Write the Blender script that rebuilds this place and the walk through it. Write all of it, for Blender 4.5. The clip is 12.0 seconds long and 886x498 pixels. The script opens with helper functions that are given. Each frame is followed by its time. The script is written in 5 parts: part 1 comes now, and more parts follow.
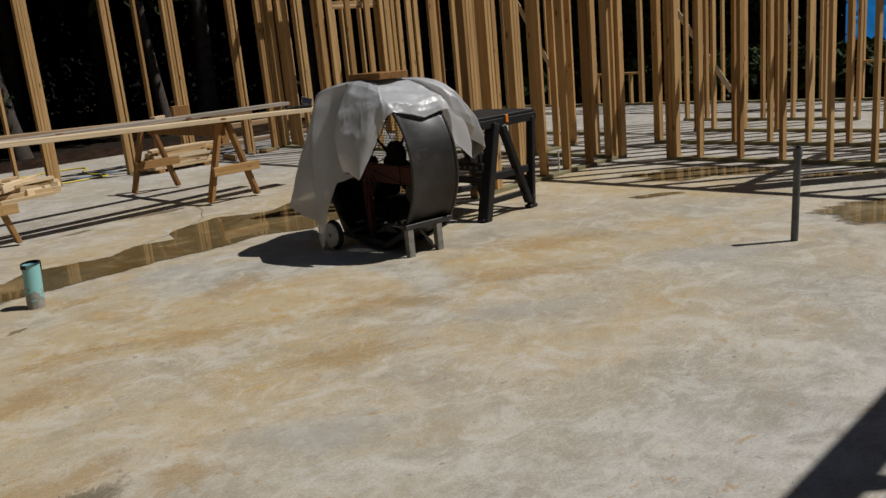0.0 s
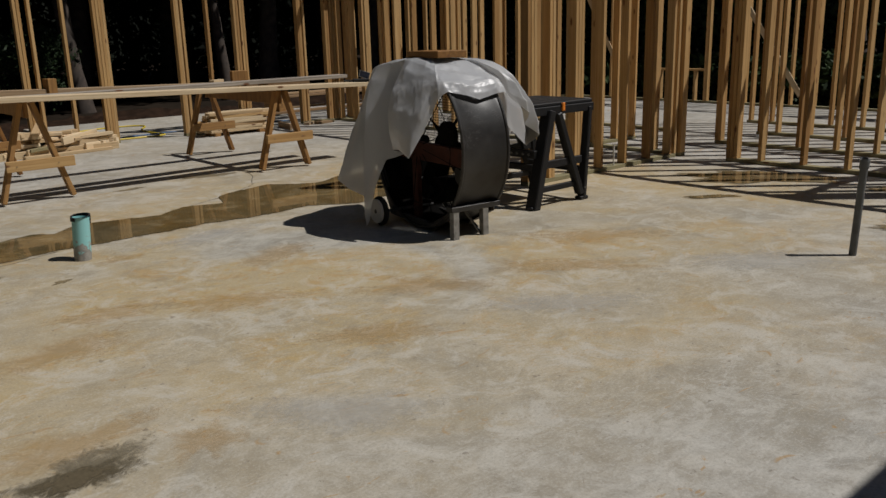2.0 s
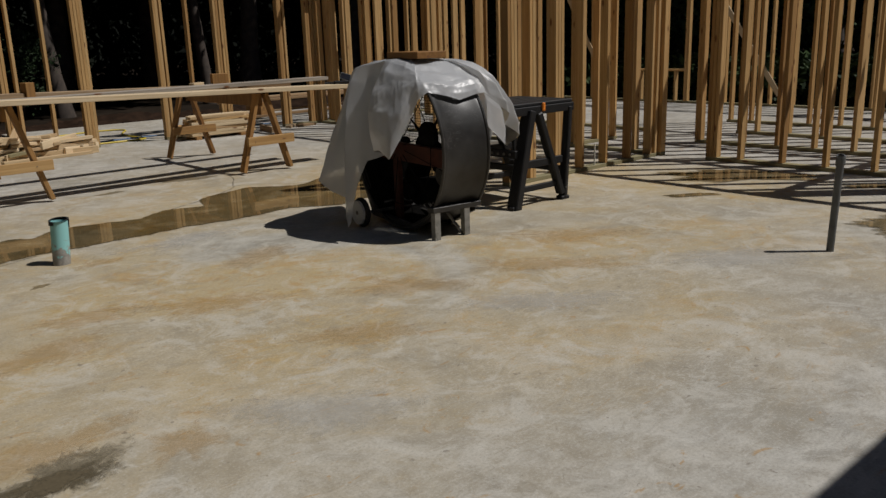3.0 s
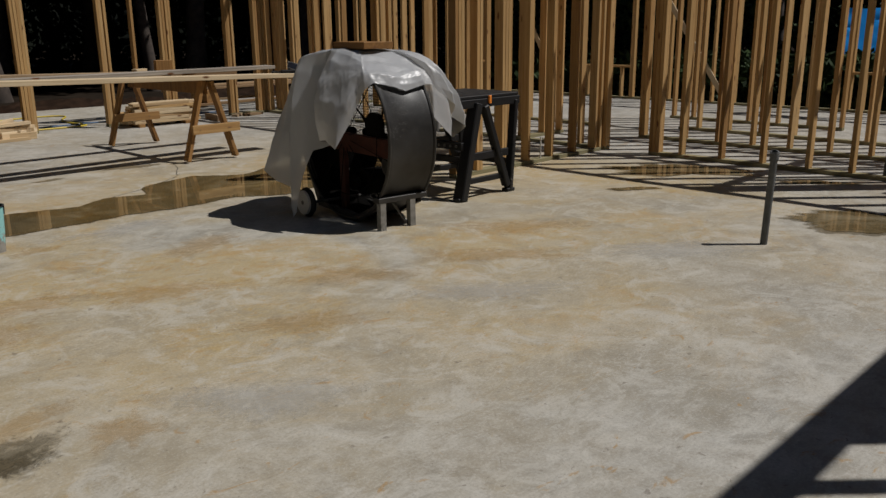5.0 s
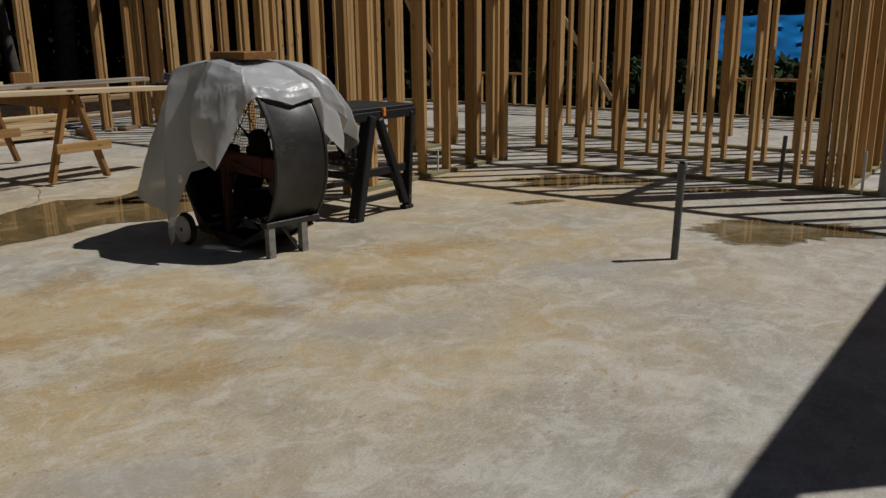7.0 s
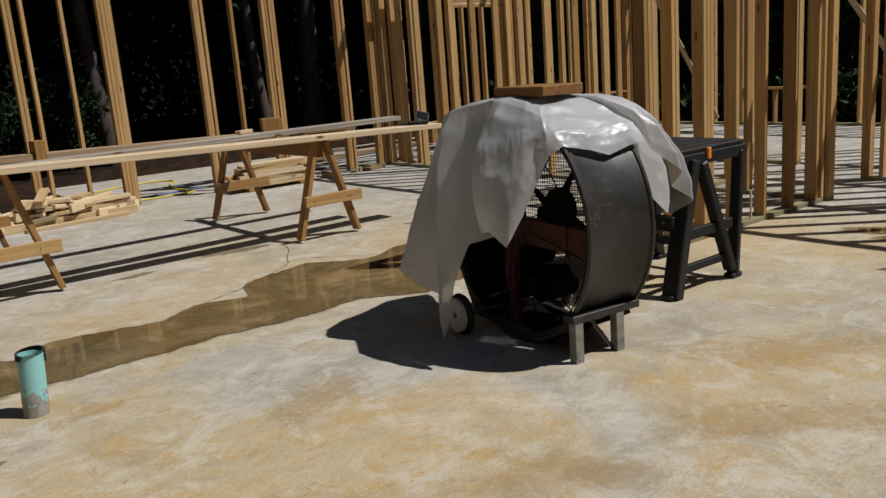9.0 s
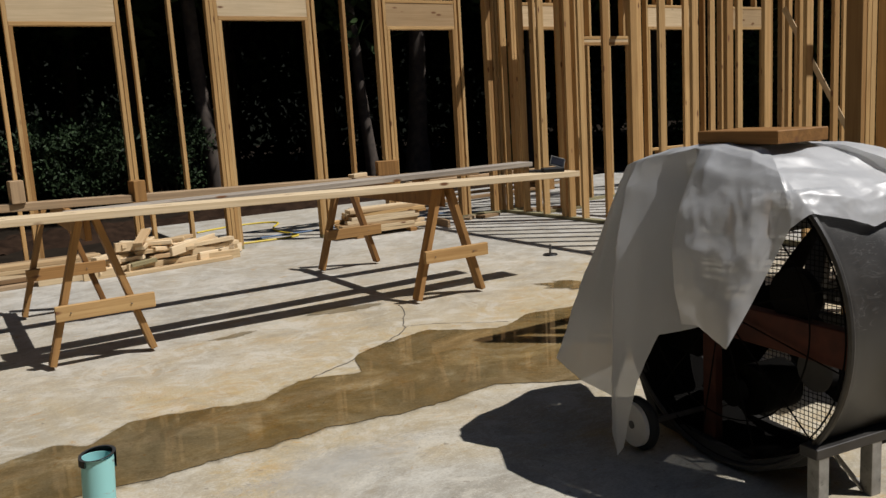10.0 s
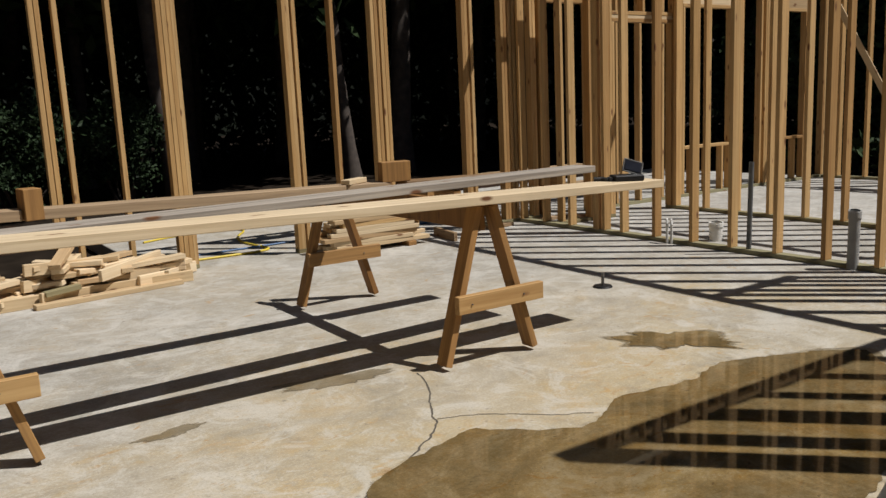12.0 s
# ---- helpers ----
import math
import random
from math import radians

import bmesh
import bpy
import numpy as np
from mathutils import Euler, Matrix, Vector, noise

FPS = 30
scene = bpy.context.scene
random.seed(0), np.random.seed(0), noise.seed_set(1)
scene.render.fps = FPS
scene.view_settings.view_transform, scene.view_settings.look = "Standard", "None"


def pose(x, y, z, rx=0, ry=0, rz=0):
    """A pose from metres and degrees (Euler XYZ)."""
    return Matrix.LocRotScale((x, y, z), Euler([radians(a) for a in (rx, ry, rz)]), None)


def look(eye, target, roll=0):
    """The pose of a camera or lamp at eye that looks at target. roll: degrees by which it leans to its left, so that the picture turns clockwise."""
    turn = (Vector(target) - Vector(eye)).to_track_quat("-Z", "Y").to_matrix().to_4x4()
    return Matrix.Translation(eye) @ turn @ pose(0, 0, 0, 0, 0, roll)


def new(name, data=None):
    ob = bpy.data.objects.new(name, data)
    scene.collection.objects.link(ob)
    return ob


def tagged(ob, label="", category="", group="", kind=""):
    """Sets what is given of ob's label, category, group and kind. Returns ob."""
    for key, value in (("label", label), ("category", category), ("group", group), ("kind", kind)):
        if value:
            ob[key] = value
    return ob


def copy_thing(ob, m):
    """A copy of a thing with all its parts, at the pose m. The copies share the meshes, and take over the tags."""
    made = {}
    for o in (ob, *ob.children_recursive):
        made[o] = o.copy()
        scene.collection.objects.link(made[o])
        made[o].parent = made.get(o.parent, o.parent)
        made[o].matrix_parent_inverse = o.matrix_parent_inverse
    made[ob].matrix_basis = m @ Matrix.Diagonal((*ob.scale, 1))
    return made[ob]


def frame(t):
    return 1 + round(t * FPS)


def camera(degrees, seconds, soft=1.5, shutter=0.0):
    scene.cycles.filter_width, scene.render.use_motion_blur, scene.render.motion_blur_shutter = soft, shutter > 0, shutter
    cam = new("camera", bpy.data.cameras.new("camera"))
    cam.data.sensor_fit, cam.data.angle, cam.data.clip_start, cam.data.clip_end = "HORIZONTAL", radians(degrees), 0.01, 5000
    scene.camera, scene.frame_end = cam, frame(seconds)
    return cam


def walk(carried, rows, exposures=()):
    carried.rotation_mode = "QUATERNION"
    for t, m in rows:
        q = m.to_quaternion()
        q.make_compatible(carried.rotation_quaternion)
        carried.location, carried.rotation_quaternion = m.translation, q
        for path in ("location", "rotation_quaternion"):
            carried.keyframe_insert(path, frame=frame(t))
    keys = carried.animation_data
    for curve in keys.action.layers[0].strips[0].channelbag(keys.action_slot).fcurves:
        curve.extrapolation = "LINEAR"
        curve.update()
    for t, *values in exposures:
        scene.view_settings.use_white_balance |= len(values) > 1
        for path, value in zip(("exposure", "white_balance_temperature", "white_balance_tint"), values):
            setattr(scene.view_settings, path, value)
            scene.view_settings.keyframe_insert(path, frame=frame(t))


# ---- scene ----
cam = camera(56.5, 12.0, soft=1.45)
PATH = [
    (0, (-0.078, -0.018, 1.352), (1.283, 1.368, 0.879), -5.3),
    (0.5, (-0.042, 0.02, 1.354), (1.284, 1.437, 0.869), -3.3),
    (1, (-0.027, 0.035, 1.346), (1.259, 1.482, 0.842), -2.3),
    (1.5, (-0.016, 0.035, 1.345), (1.233, 1.509, 0.83), -1.8),
    (2, (-0.019, 0.011, 1.344), (1.251, 1.47, 0.836), -1.5),
    (2.5, (-0.007, 0.0, 1.335), (1.282, 1.443, 0.83), -1.8),
    (4.5, (-0.022, -0.039, 1.328), (1.313, 1.361, 0.821), -0.8),
    (5, (-0.012, -0.051, 1.326), (1.371, 1.296, 0.803), -0.5),
    (5.5, (0.004, -0.083, 1.343), (1.507, 1.131, 0.828), 0.2),
    (6, (0.033, -0.087, 1.332), (1.608, 1.046, 0.846), -0.1),
    (6.5, (0.094, 0.007, 1.318), (1.647, 1.154, 0.796), -0.6),
    (6.7, (0.157, 0.097, 1.321), (1.724, 1.231, 0.815), -0.4),
    (8.3, (0.793, 0.956, 1.377), (2.105, 2.404, 0.948), -2.5),
    (8.5, (0.817, 1.121, 1.388), (2.131, 2.585, 1.024), -2.4),
    (9, (0.968, 1.562, 1.358), (2.159, 3.108, 0.92), -4.4),
    (9.5, (1.128, 1.995, 1.364), (2.005, 3.734, 0.912), -4.8),
    (10, (1.267, 2.468, 1.347), (2.292, 4.155, 1.023), -3.5),
    (10.5, (1.441, 2.89, 1.339), (2.463, 4.583, 1.039), -2.9),
    (11, (1.608, 3.357, 1.281), (2.599, 5.063, 0.954), -2.4),
    (11.5, (1.743, 3.819, 1.327), (2.852, 5.463, 1.069), -1.8),
    (12, (1.952, 4.253, 1.313), (3.039, 5.896, 0.968), -2.6),
]
walk(cam, [(t, look(eye, target, roll)) for t, eye, target, roll in PATH],
     [(0.0, -0.38), (1.5, -0.57), (2.5, -0.62), (6.5, -0.64), (8.5, -0.29), (9.5, -0.13), (10.5, 0.0), (12.0, -0.02)])

# ---- light ----
SUN_EL, SUN_AZ = 56.5, 135.0
sky = bpy.data.worlds.new("sky")
scene.world = sky
sky.use_nodes = True
sn = sky.node_tree.nodes
st = sn.new("ShaderNodeTexSky")
st.sky_type, st.sun_disc = "NISHITA", False
st.dust_density, st.ozone_density = 0.6, 2.5
st.sun_elevation, st.sun_rotation = radians(SUN_EL), radians(SUN_AZ)
sky.node_tree.links.new(st.outputs[0], sn["Background"].inputs[0])
sn["Background"].inputs[1].default_value = 0.033
sun = new("sun", bpy.data.lights.new("sun", "SUN"))
sun.data.energy, sun.data.angle, sun.data.color = 4.9, radians(0.5), (1.0, 0.965, 0.93)
sun.matrix_world = look((20, -20, 42.73), (0, 0, 0))


# ---- materials ----
def mat(name, rough=0.6, metal=0.0, spec=0.5):
    m = bpy.data.materials.new(name)
    m.use_nodes = True
    nt = m.node_tree
    b = nt.nodes["Principled BSDF"]
    b.inputs["Roughness"].default_value = rough
    b.inputs["Metallic"].default_value = metal
    b.inputs["Specular IOR Level"].default_value = spec
    return m, nt, b


def node(nt, kind, **kw):
    n = nt.nodes.new(kind)
    for k, v in kw.items():
        n.inputs[k].default_value = v
    return n


def coords(nt, scale=(1, 1, 1), space="Object"):
    tc = nt.nodes.new("ShaderNodeTexCoord")
    mp = nt.nodes.new("ShaderNodeMapping")
    mp.inputs["Scale"].default_value = scale
    nt.links.new(tc.outputs[space], mp.inputs["Vector"])
    return mp


def ramp(nt, fac, stops):
    r = nt.nodes.new("ShaderNodeValToRGB")
    while len(r.color_ramp.elements) < len(stops):
        r.color_ramp.elements.new(0.5)
    for e, (p, c) in zip(r.color_ramp.elements, stops):
        e.position = p
        e.color = (*c, 1) if len(c) == 3 else c
    nt.links.new(fac, r.inputs[0])
    return r


def noise_tex(nt, vec, scale, detail=4, rough=0.55, distort=0.0):
    n = node(nt, "ShaderNodeTexNoise", Scale=scale, Detail=detail, Roughness=rough, Distortion=distort)
    if vec is not None:
        nt.links.new(vec, n.inputs["Vector"])
    return n


def mix(nt, fac, a, b, mode="MIX"):
    m = nt.nodes.new("ShaderNodeMix")
    m.data_type, m.blend_type = "RGBA", mode
    for sock, v in ((m.inputs[0], fac), (m.inputs[6], a), (m.inputs[7], b)):
        if hasattr(v, "links"):
            nt.links.new(v, sock)
        elif isinstance(v, (int, float)):
            sock.default_value = v
        else:
            sock.default_value = (*v, 1)
    return m.outputs[2]


def bump(nt, b, height, strength=0.3, dist=0.01):
    n = node(nt, "ShaderNodeBump", Strength=strength, Distance=dist)
    nt.links.new(height, n.inputs["Height"])
    nt.links.new(n.outputs[0], b.inputs["Normal"])


def wood(name, light, dark, rough=0.65, knots=True):
    """Sawn softwood; grain runs along the piece's own z axis, and each piece differs."""
    m, nt, b = mat(name, rough, spec=0.3)
    oi = nt.nodes.new("ShaderNodeObjectInfo")
    tc = nt.nodes.new("ShaderNodeTexCoord")
    off = nt.nodes.new("ShaderNodeVectorMath")
    off.operation = "MULTIPLY_ADD"
    comb = nt.nodes.new("ShaderNodeCombineXYZ")
    for i in range(3):
        nt.links.new(oi.outputs["Random"], comb.inputs[i])
    nt.links.new(comb.outputs[0], off.inputs[0])
    off.inputs[1].default_value = (7.3, 11.1, 23.7)
    nt.links.new(tc.outputs["Object"], off.inputs[2])
    mp = nt.nodes.new("ShaderNodeMapping")
    mp.inputs["Scale"].default_value = (38, 38, 1.3)
    nt.links.new(off.outputs[0], mp.inputs["Vector"])
    g = noise_tex(nt, mp.outputs[0], 1.0, 5, 0.6, 0.6)
    base = ramp(nt, g.outputs[0], [(0.3, dark), (0.62, light)]).outputs[0]
    broad = noise_tex(nt, off.outputs[0], 2.2, 3)
    base = mix(nt, ramp(nt, broad.outputs[0], [(0.35, (0, 0, 0)), (0.7, (0.5, 0.5, 0.5))]).outputs[0], base, [c * 0.72 for c in light])
    tint = ramp(nt, oi.outputs["Random"], [(0.0, (0.64, 0.54, 0.43)), (0.35, (0.95, 0.9, 0.82)), (0.7, (1.0, 1.0, 1.0)), (1.0, (1.12, 1.06, 0.98))])
    base = mix(nt, 1.0, base, tint.outputs[0], "MULTIPLY")
    if knots:
        mk = nt.nodes.new("ShaderNodeMapping")
        mk.inputs["Scale"].default_value = (9, 9, 3.2)
        nt.links.new(off.outputs[0], mk.inputs["Vector"])
        v = node(nt, "ShaderNodeTexVoronoi", Scale=1.0)
        nt.links.new(mk.outputs[0], v.inputs["Vector"])
        k = ramp(nt, v.outputs["Distance"], [(0.07, (1, 1, 1)), (0.15, (0, 0, 0))])
        base = mix(nt, k.outputs[0], base, (0.16, 0.07, 0.03))
    nt.links.new(base, b.inputs["Base Color"])
    bump(nt, b, g.outputs[0], 0.25, 0.003)
    return m


def plain(name, colour, rough=0.5, metal=0.0, var=0.25, scale=14.0, bumped=0.1, spec=0.5, wear=None):
    m, nt, b = mat(name, rough, metal, spec)
    mp = coords(nt)
    n1 = noise_tex(nt, mp.outputs[0], scale, 5)
    n2 = noise_tex(nt, mp.outputs[0], scale * 0.2, 3)
    c = ramp(nt, n1.outputs[0], [(0.3, [x * (1 - var) for x in colour]), (0.7, [min(1, x * (1 + var)) for x in colour])]).outputs[0]
    c = mix(nt, ramp(nt, n2.outputs[0], [(0.4, (0, 0, 0)), (0.7, (0.5, 0.5, 0.5))]).outputs[0], c, [x * (1 - var) for x in colour])
    if wear:
        w = noise_tex(nt, mp.outputs[0], scale * 0.6, 8, 0.7, 0.5)
        c = mix(nt, ramp(nt, w.outputs[0], [(wear[1], (0, 0, 0)), (wear[1] + 0.05, (1, 1, 1))]).outputs[0], c, wear[0])
    nt.links.new(c, b.inputs["Base Color"])
    r = ramp(nt, n1.outputs[0], [(0.2, (rough * 0.8,) * 3), (0.8, (min(1, rough * 1.2),) * 3)])
    nt.links.new(r.outputs[0], b.inputs["Roughness"])
    bump(nt, b, n1.outputs[0], bumped, 0.002)
    return m


def concrete_colour(nt, mp):
    """Trowelled grey slab with tan bloom, orange rust and pale scuffs; returns colour and two heights."""
    def tex(scale, detail=6, rough=0.6, distort=0.0, stretch=None, turn=0.0):
        vec = mp.outputs[0]
        if stretch:
            m2 = nt.nodes.new("ShaderNodeMapping")
            m2.inputs["Scale"].default_value = stretch
            m2.inputs["Rotation"].default_value = (0, 0, turn)
            nt.links.new(vec, m2.inputs["Vector"])
            vec = m2.outputs[0]
        return noise_tex(nt, vec, scale, detail, rough, distort)

    def mask(t, lo, hi, top):
        return ramp(nt, t.outputs[0], [(lo, (0, 0, 0)), (hi, (top,) * 3)]).outputs[0]

    def product(x, y):
        m = nt.nodes.new("ShaderNodeMath")
        m.operation = "MULTIPLY"
        nt.links.new(x, m.inputs[0])
        nt.links.new(y, m.inputs[1])
        return m.outputs[0]

    big = tex(0.33, 4, 0.5, 0.4)
    mid = tex(1.15, 10, 0.66, 0.7)
    fine = tex(7.0, 10, 0.72, 0.6)
    scuff = tex(5.0, 9, 0.7, 1.4, (1.0, 3.4, 1.0), 0.5)
    grit = tex(95.0, 4, 0.7)
    c = ramp(nt, mid.outputs[0], [(0.34, (0.272, 0.266, 0.242)), (0.50, (0.382, 0.376, 0.352)), (0.66, (0.50, 0.495, 0.472))]).outputs[0]
    c = mix(nt, mask(fine, 0.42, 0.66, 0.75), c, (0.235, 0.218, 0.188))
    c = mix(nt, mask(scuff, 0.52, 0.70, 0.65), c, (0.52, 0.51, 0.485))
    bloom = tex(0.75, 9, 0.62, 1.0)
    # the tan bloom thins out towards the woods
    sep = nt.nodes.new("ShaderNodeSeparateXYZ")
    nt.links.new(mp.outputs[0], sep.inputs[0])
    thin = node(nt, "ShaderNodeMapRange")
    for k, v in (("From Min", 5.8), ("From Max", 9.2), ("To Min", 1.0), ("To Max", 0.22)):
        thin.inputs[k].default_value = v
    nt.links.new(sep.outputs[1], thin.inputs[0])
    # and on the greyer side by the south wall
    south = node(nt, "ShaderNodeMapRange")
    for k, v in (("From Min", 1.0), ("From Max", 3.3), ("To Min", 0.25), ("To Max", 1.0)):
        south.inputs[k].default_value = v
    nt.links.new(sep.outputs[1], south.inputs[0])
    # rooms past the inner stud wall stayed clean
    east = node(nt, "ShaderNodeMapRange")
    for k, v in (("From Min", 6.6), ("From Max", 7.9), ("To Min", 1.0), ("To Max", 0.12)):
        east.inputs[k].default_value = v
    nt.links.new(sep.outputs[0], east.inputs[0])
    spread = product(product(thin.outputs[0], south.outputs[0]), east.outputs[0])
    c = mix(nt, product(mask(bloom, 0.38, 0.60, 0.72), spread), c, (0.425, 0.338, 0.185))
    c = mix(nt, product(mask(big, 0.34, 0.58, 0.62), spread), c, (0.44, 0.352, 0.205))
    rust = tex(2.3, 10, 0.68, 1.1)
    c = mix(nt, product(product(mask(rust, 0.50, 0.60, 1.0), mask(bloom, 0.46, 0.62, 0.62)), spread), c, (0.40, 0.258, 0.10))
    spots = tex(4.4, 7, 0.6, 1.6, (1.0, 2.0, 1.0), -0.4)
    c = mix(nt, mask(spots, 0.63, 0.69, 0.75), c, (0.36, 0.22, 0.08))
    vein = tex(11.0, 8, 0.75, 2.2, (1.0, 1.9, 1.0), 0.3)
    patch = tex(0.9, 5, 0.6, 0.8)
    c = mix(nt, product(mask(vein, 0.50, 0.60, 1.0), mask(patch, 0.40, 0.58, 0.62)), c, (0.30, 0.272, 0.215))
    c = mix(nt, product(ramp(nt, vein.outputs[0], [(0.36, (1, 1, 1)), (0.45, (0, 0, 0))]).outputs[0], mask(patch, 0.44, 0.60, 0.65)), c, (0.52, 0.505, 0.47))
    ochre = tex(3.4, 9, 0.7, 1.8, (1.0, 1.7, 1.0), 0.9)
    c = mix(nt, product(product(mask(ochre, 0.52, 0.62, 1.0), mask(bloom, 0.42, 0.58, 0.55)), spread), c, (0.42, 0.30, 0.115))
    dark = tex(1.7, 11, 0.75, 0.9)
    c = mix(nt, mask(dark, 0.54, 0.68, 0.55), c, (0.20, 0.185, 0.155))
    cloud = tex(3.6, 12, 0.76, 0.9)
    c = mix(nt, mask(cloud, 0.50, 0.60, 0.55), c, (0.52, 0.505, 0.465))
    c = mix(nt, ramp(nt, cloud.outputs[0], [(0.36, (0.45,) * 3), (0.45, (0, 0, 0))]).outputs[0], c, (0.27, 0.235, 0.175))
    fleck = tex(6.5, 9, 0.66, 2.4, (1.0, 1.6, 1.0), 0.2)
    c = mix(nt, product(product(mask(fleck, 0.58, 0.65, 1.0), mask(bloom, 0.44, 0.56, 0.7)), spread), c, (0.42, 0.25, 0.075))
    speck = tex(26.0, 3, 0.5, 0.5)
    c = mix(nt, mask(speck, 0.68, 0.72, 0.6), c, (0.16, 0.135, 0.11))
    c = mix(nt, ramp(nt, grit.outputs[0], [(0.3, (0.6,) * 3), (0.48, (0, 0, 0))]).outputs[0], c, (0.25, 0.235, 0.21))
    c = mix(nt, ramp(nt, grit.outputs[0], [(0.54, (0, 0, 0)), (0.70, (0.5,) * 3)]).outputs[0], c, (0.56, 0.55, 0.52))
    warm = mix(nt, 1.0, c, (1.02, 0.99, 0.92), "MULTIPLY")
    c = mix(nt, spread, c, warm)
    return c, fine, grit


def concrete(name, wet=False):
    m, nt, b = mat(name, 0.75, spec=0.35)
    mp = coords(nt)
    c, fine, grit = concrete_colour(nt, mp)
    if wet:
        # wet brown tint; its patches paint in lighter reflection and darker shade
        sheen_patches = noise_tex(nt, mp.outputs[0], 1.6, 8, 0.65, 1.2)
        tint = ramp(nt, sheen_patches.outputs[0], [(0.36, (0.30, 0.25, 0.16)), (0.52, (0.40, 0.325, 0.205)), (0.66, (0.60, 0.53, 0.39))])
        c = mix(nt, 1.0, c, tint.outputs[0], "MULTIPLY")
        b.inputs["Roughness"].default_value = 0.03
        b.inputs["IOR"].default_value = 1.33
        b.inputs["Specular IOR Level"].default_value = 0.5
        ripple = noise_tex(nt, mp.outputs[0], 5.0, 2)
        bump(nt, b, ripple.outputs[0], 0.02, 0.004)
    else:
        r = ramp(nt, fine.outputs[0], [(0.3, (0.85,) * 3), (0.75, (0.6,) * 3)])
        nt.links.new(r.outputs[0], b.inputs["Roughness"])
        bump(nt, b, grit.outputs[0], 0.25, 0.003)
    nt.links.new(c, b.inputs["Base Color"])
    return m


PINE = wood("pine", (0.56, 0.372, 0.170), (0.37, 0.212, 0.082))
CUT = wood("fresh_cut_pine", (0.66, 0.53, 0.35), (0.50, 0.38, 0.23))
OLD = wood("weathered_pine", (0.40, 0.290, 0.180), (0.22, 0.155, 0.095))
GREYED = wood("silvered_pine", (0.42, 0.370, 0.310), (0.17, 0.148, 0.125))
HORSE = wood("used_pine", (0.40, 0.225, 0.082), (0.20, 0.105, 0.040))
TREATED = wood("treated_pine", (0.29, 0.265, 0.155), (0.18, 0.16, 0.09))
SLAB = concrete("concrete_slab")
WET = concrete("wet_concrete", True)


# ---- building blocks ----
def tag_structure(ob, label=""):
    return tagged(ob, label, kind="structure")


def mesh_of(name, bm, material):
    me = bpy.data.meshes.new(name)
    bm.to_mesh(me)
    bm.free()
    me.materials.append(material)
    return me


def smooth(me, angle=40):
    for p in me.polygons:
        p.use_smooth = True
    me.set_sharp_from_angle(angle=radians(angle))
    return me


def part(name, bm, material, parent, label="", m=None, soft=False):
    me = bm if isinstance(bm, bpy.types.Mesh) else mesh_of(name, bm, material)
    if soft:
        smooth(me)
    ob = new(name, me)
    ob.parent = parent
    if m is not None:
        ob.matrix_basis = m
    if label:
        tagged(ob, label)
    return ob


def box(sx, sy, sz, bevel=0.0, bm=None, m=None):
    bm = bm or bmesh.new()
    made = bmesh.ops.create_cube(bm, size=1, matrix=(m or Matrix()) @ Matrix.Diagonal((sx, sy, sz, 1)))
    if bevel:
        edges = {e for v in made["verts"] for e in v.link_edges}
        bmesh.ops.bevel(bm, geom=list(edges), offset=bevel, segments=1, affect="EDGES")
    return bm


def tube(r1, r2, depth, seg=24, bm=None, m=None, caps=True):
    bm = bm or bmesh.new()
    bmesh.ops.create_cone(bm, cap_ends=caps, segments=seg, radius1=r1, radius2=r2, depth=depth, matrix=m or Matrix())
    return bm


def rod(bm, a, b, r, seg=8):
    a, b = Vector(a), Vector(b)
    d = b - a
    bmesh.ops.create_cone(bm, cap_ends=True, segments=seg, radius1=r, radius2=r, depth=d.length,
                          matrix=Matrix.Translation((a + b) / 2) @ d.to_track_quat("Z", "Y").to_matrix().to_4x4())


def beam_between(bm, a, b, w, h, roll=0.0, bevel=0.002):
    """A sawn board from a to b, w by h across."""
    a, b = Vector(a), Vector(b)
    d = b - a
    m = Matrix.Translation((a + b) / 2) @ d.to_track_quat("Z", "Y").to_matrix().to_4x4() @ Matrix.Rotation(roll, 4, "Z")
    return box(w, h, d.length, bevel, bm, m)


SHARED = {}


def stick(parent, name, a, b, w=0.038, h=0.089, material=None, roll=0.0, label=""):
    """A piece of lumber as an object of its own from a to b; its own z runs along the grain."""
    a, b = Vector(a), Vector(b)
    d = b - a
    key = (round(w, 4), round(h, 4), round(d.length, 3), material.name)
    if key not in SHARED:
        SHARED[key] = mesh_of("lumber", box(w, h, d.length, 0.0025), material)
    ob = new(name, SHARED[key])
    ob.parent = parent
    up = d.normalized()
    if abs(up.z) > 0.99:
        turn = Matrix.Rotation(roll, 4, "Z")
    else:
        turn = d.to_track_quat("Z", "Y").to_matrix().to_4x4() @ Matrix.Rotation(roll, 4, "Z")
    ob.matrix_basis = Matrix.Translation((a + b) / 2) @ turn
    if label:
        tagged(ob, label)
    return ob


TOP = 3.07
PL = 0.038


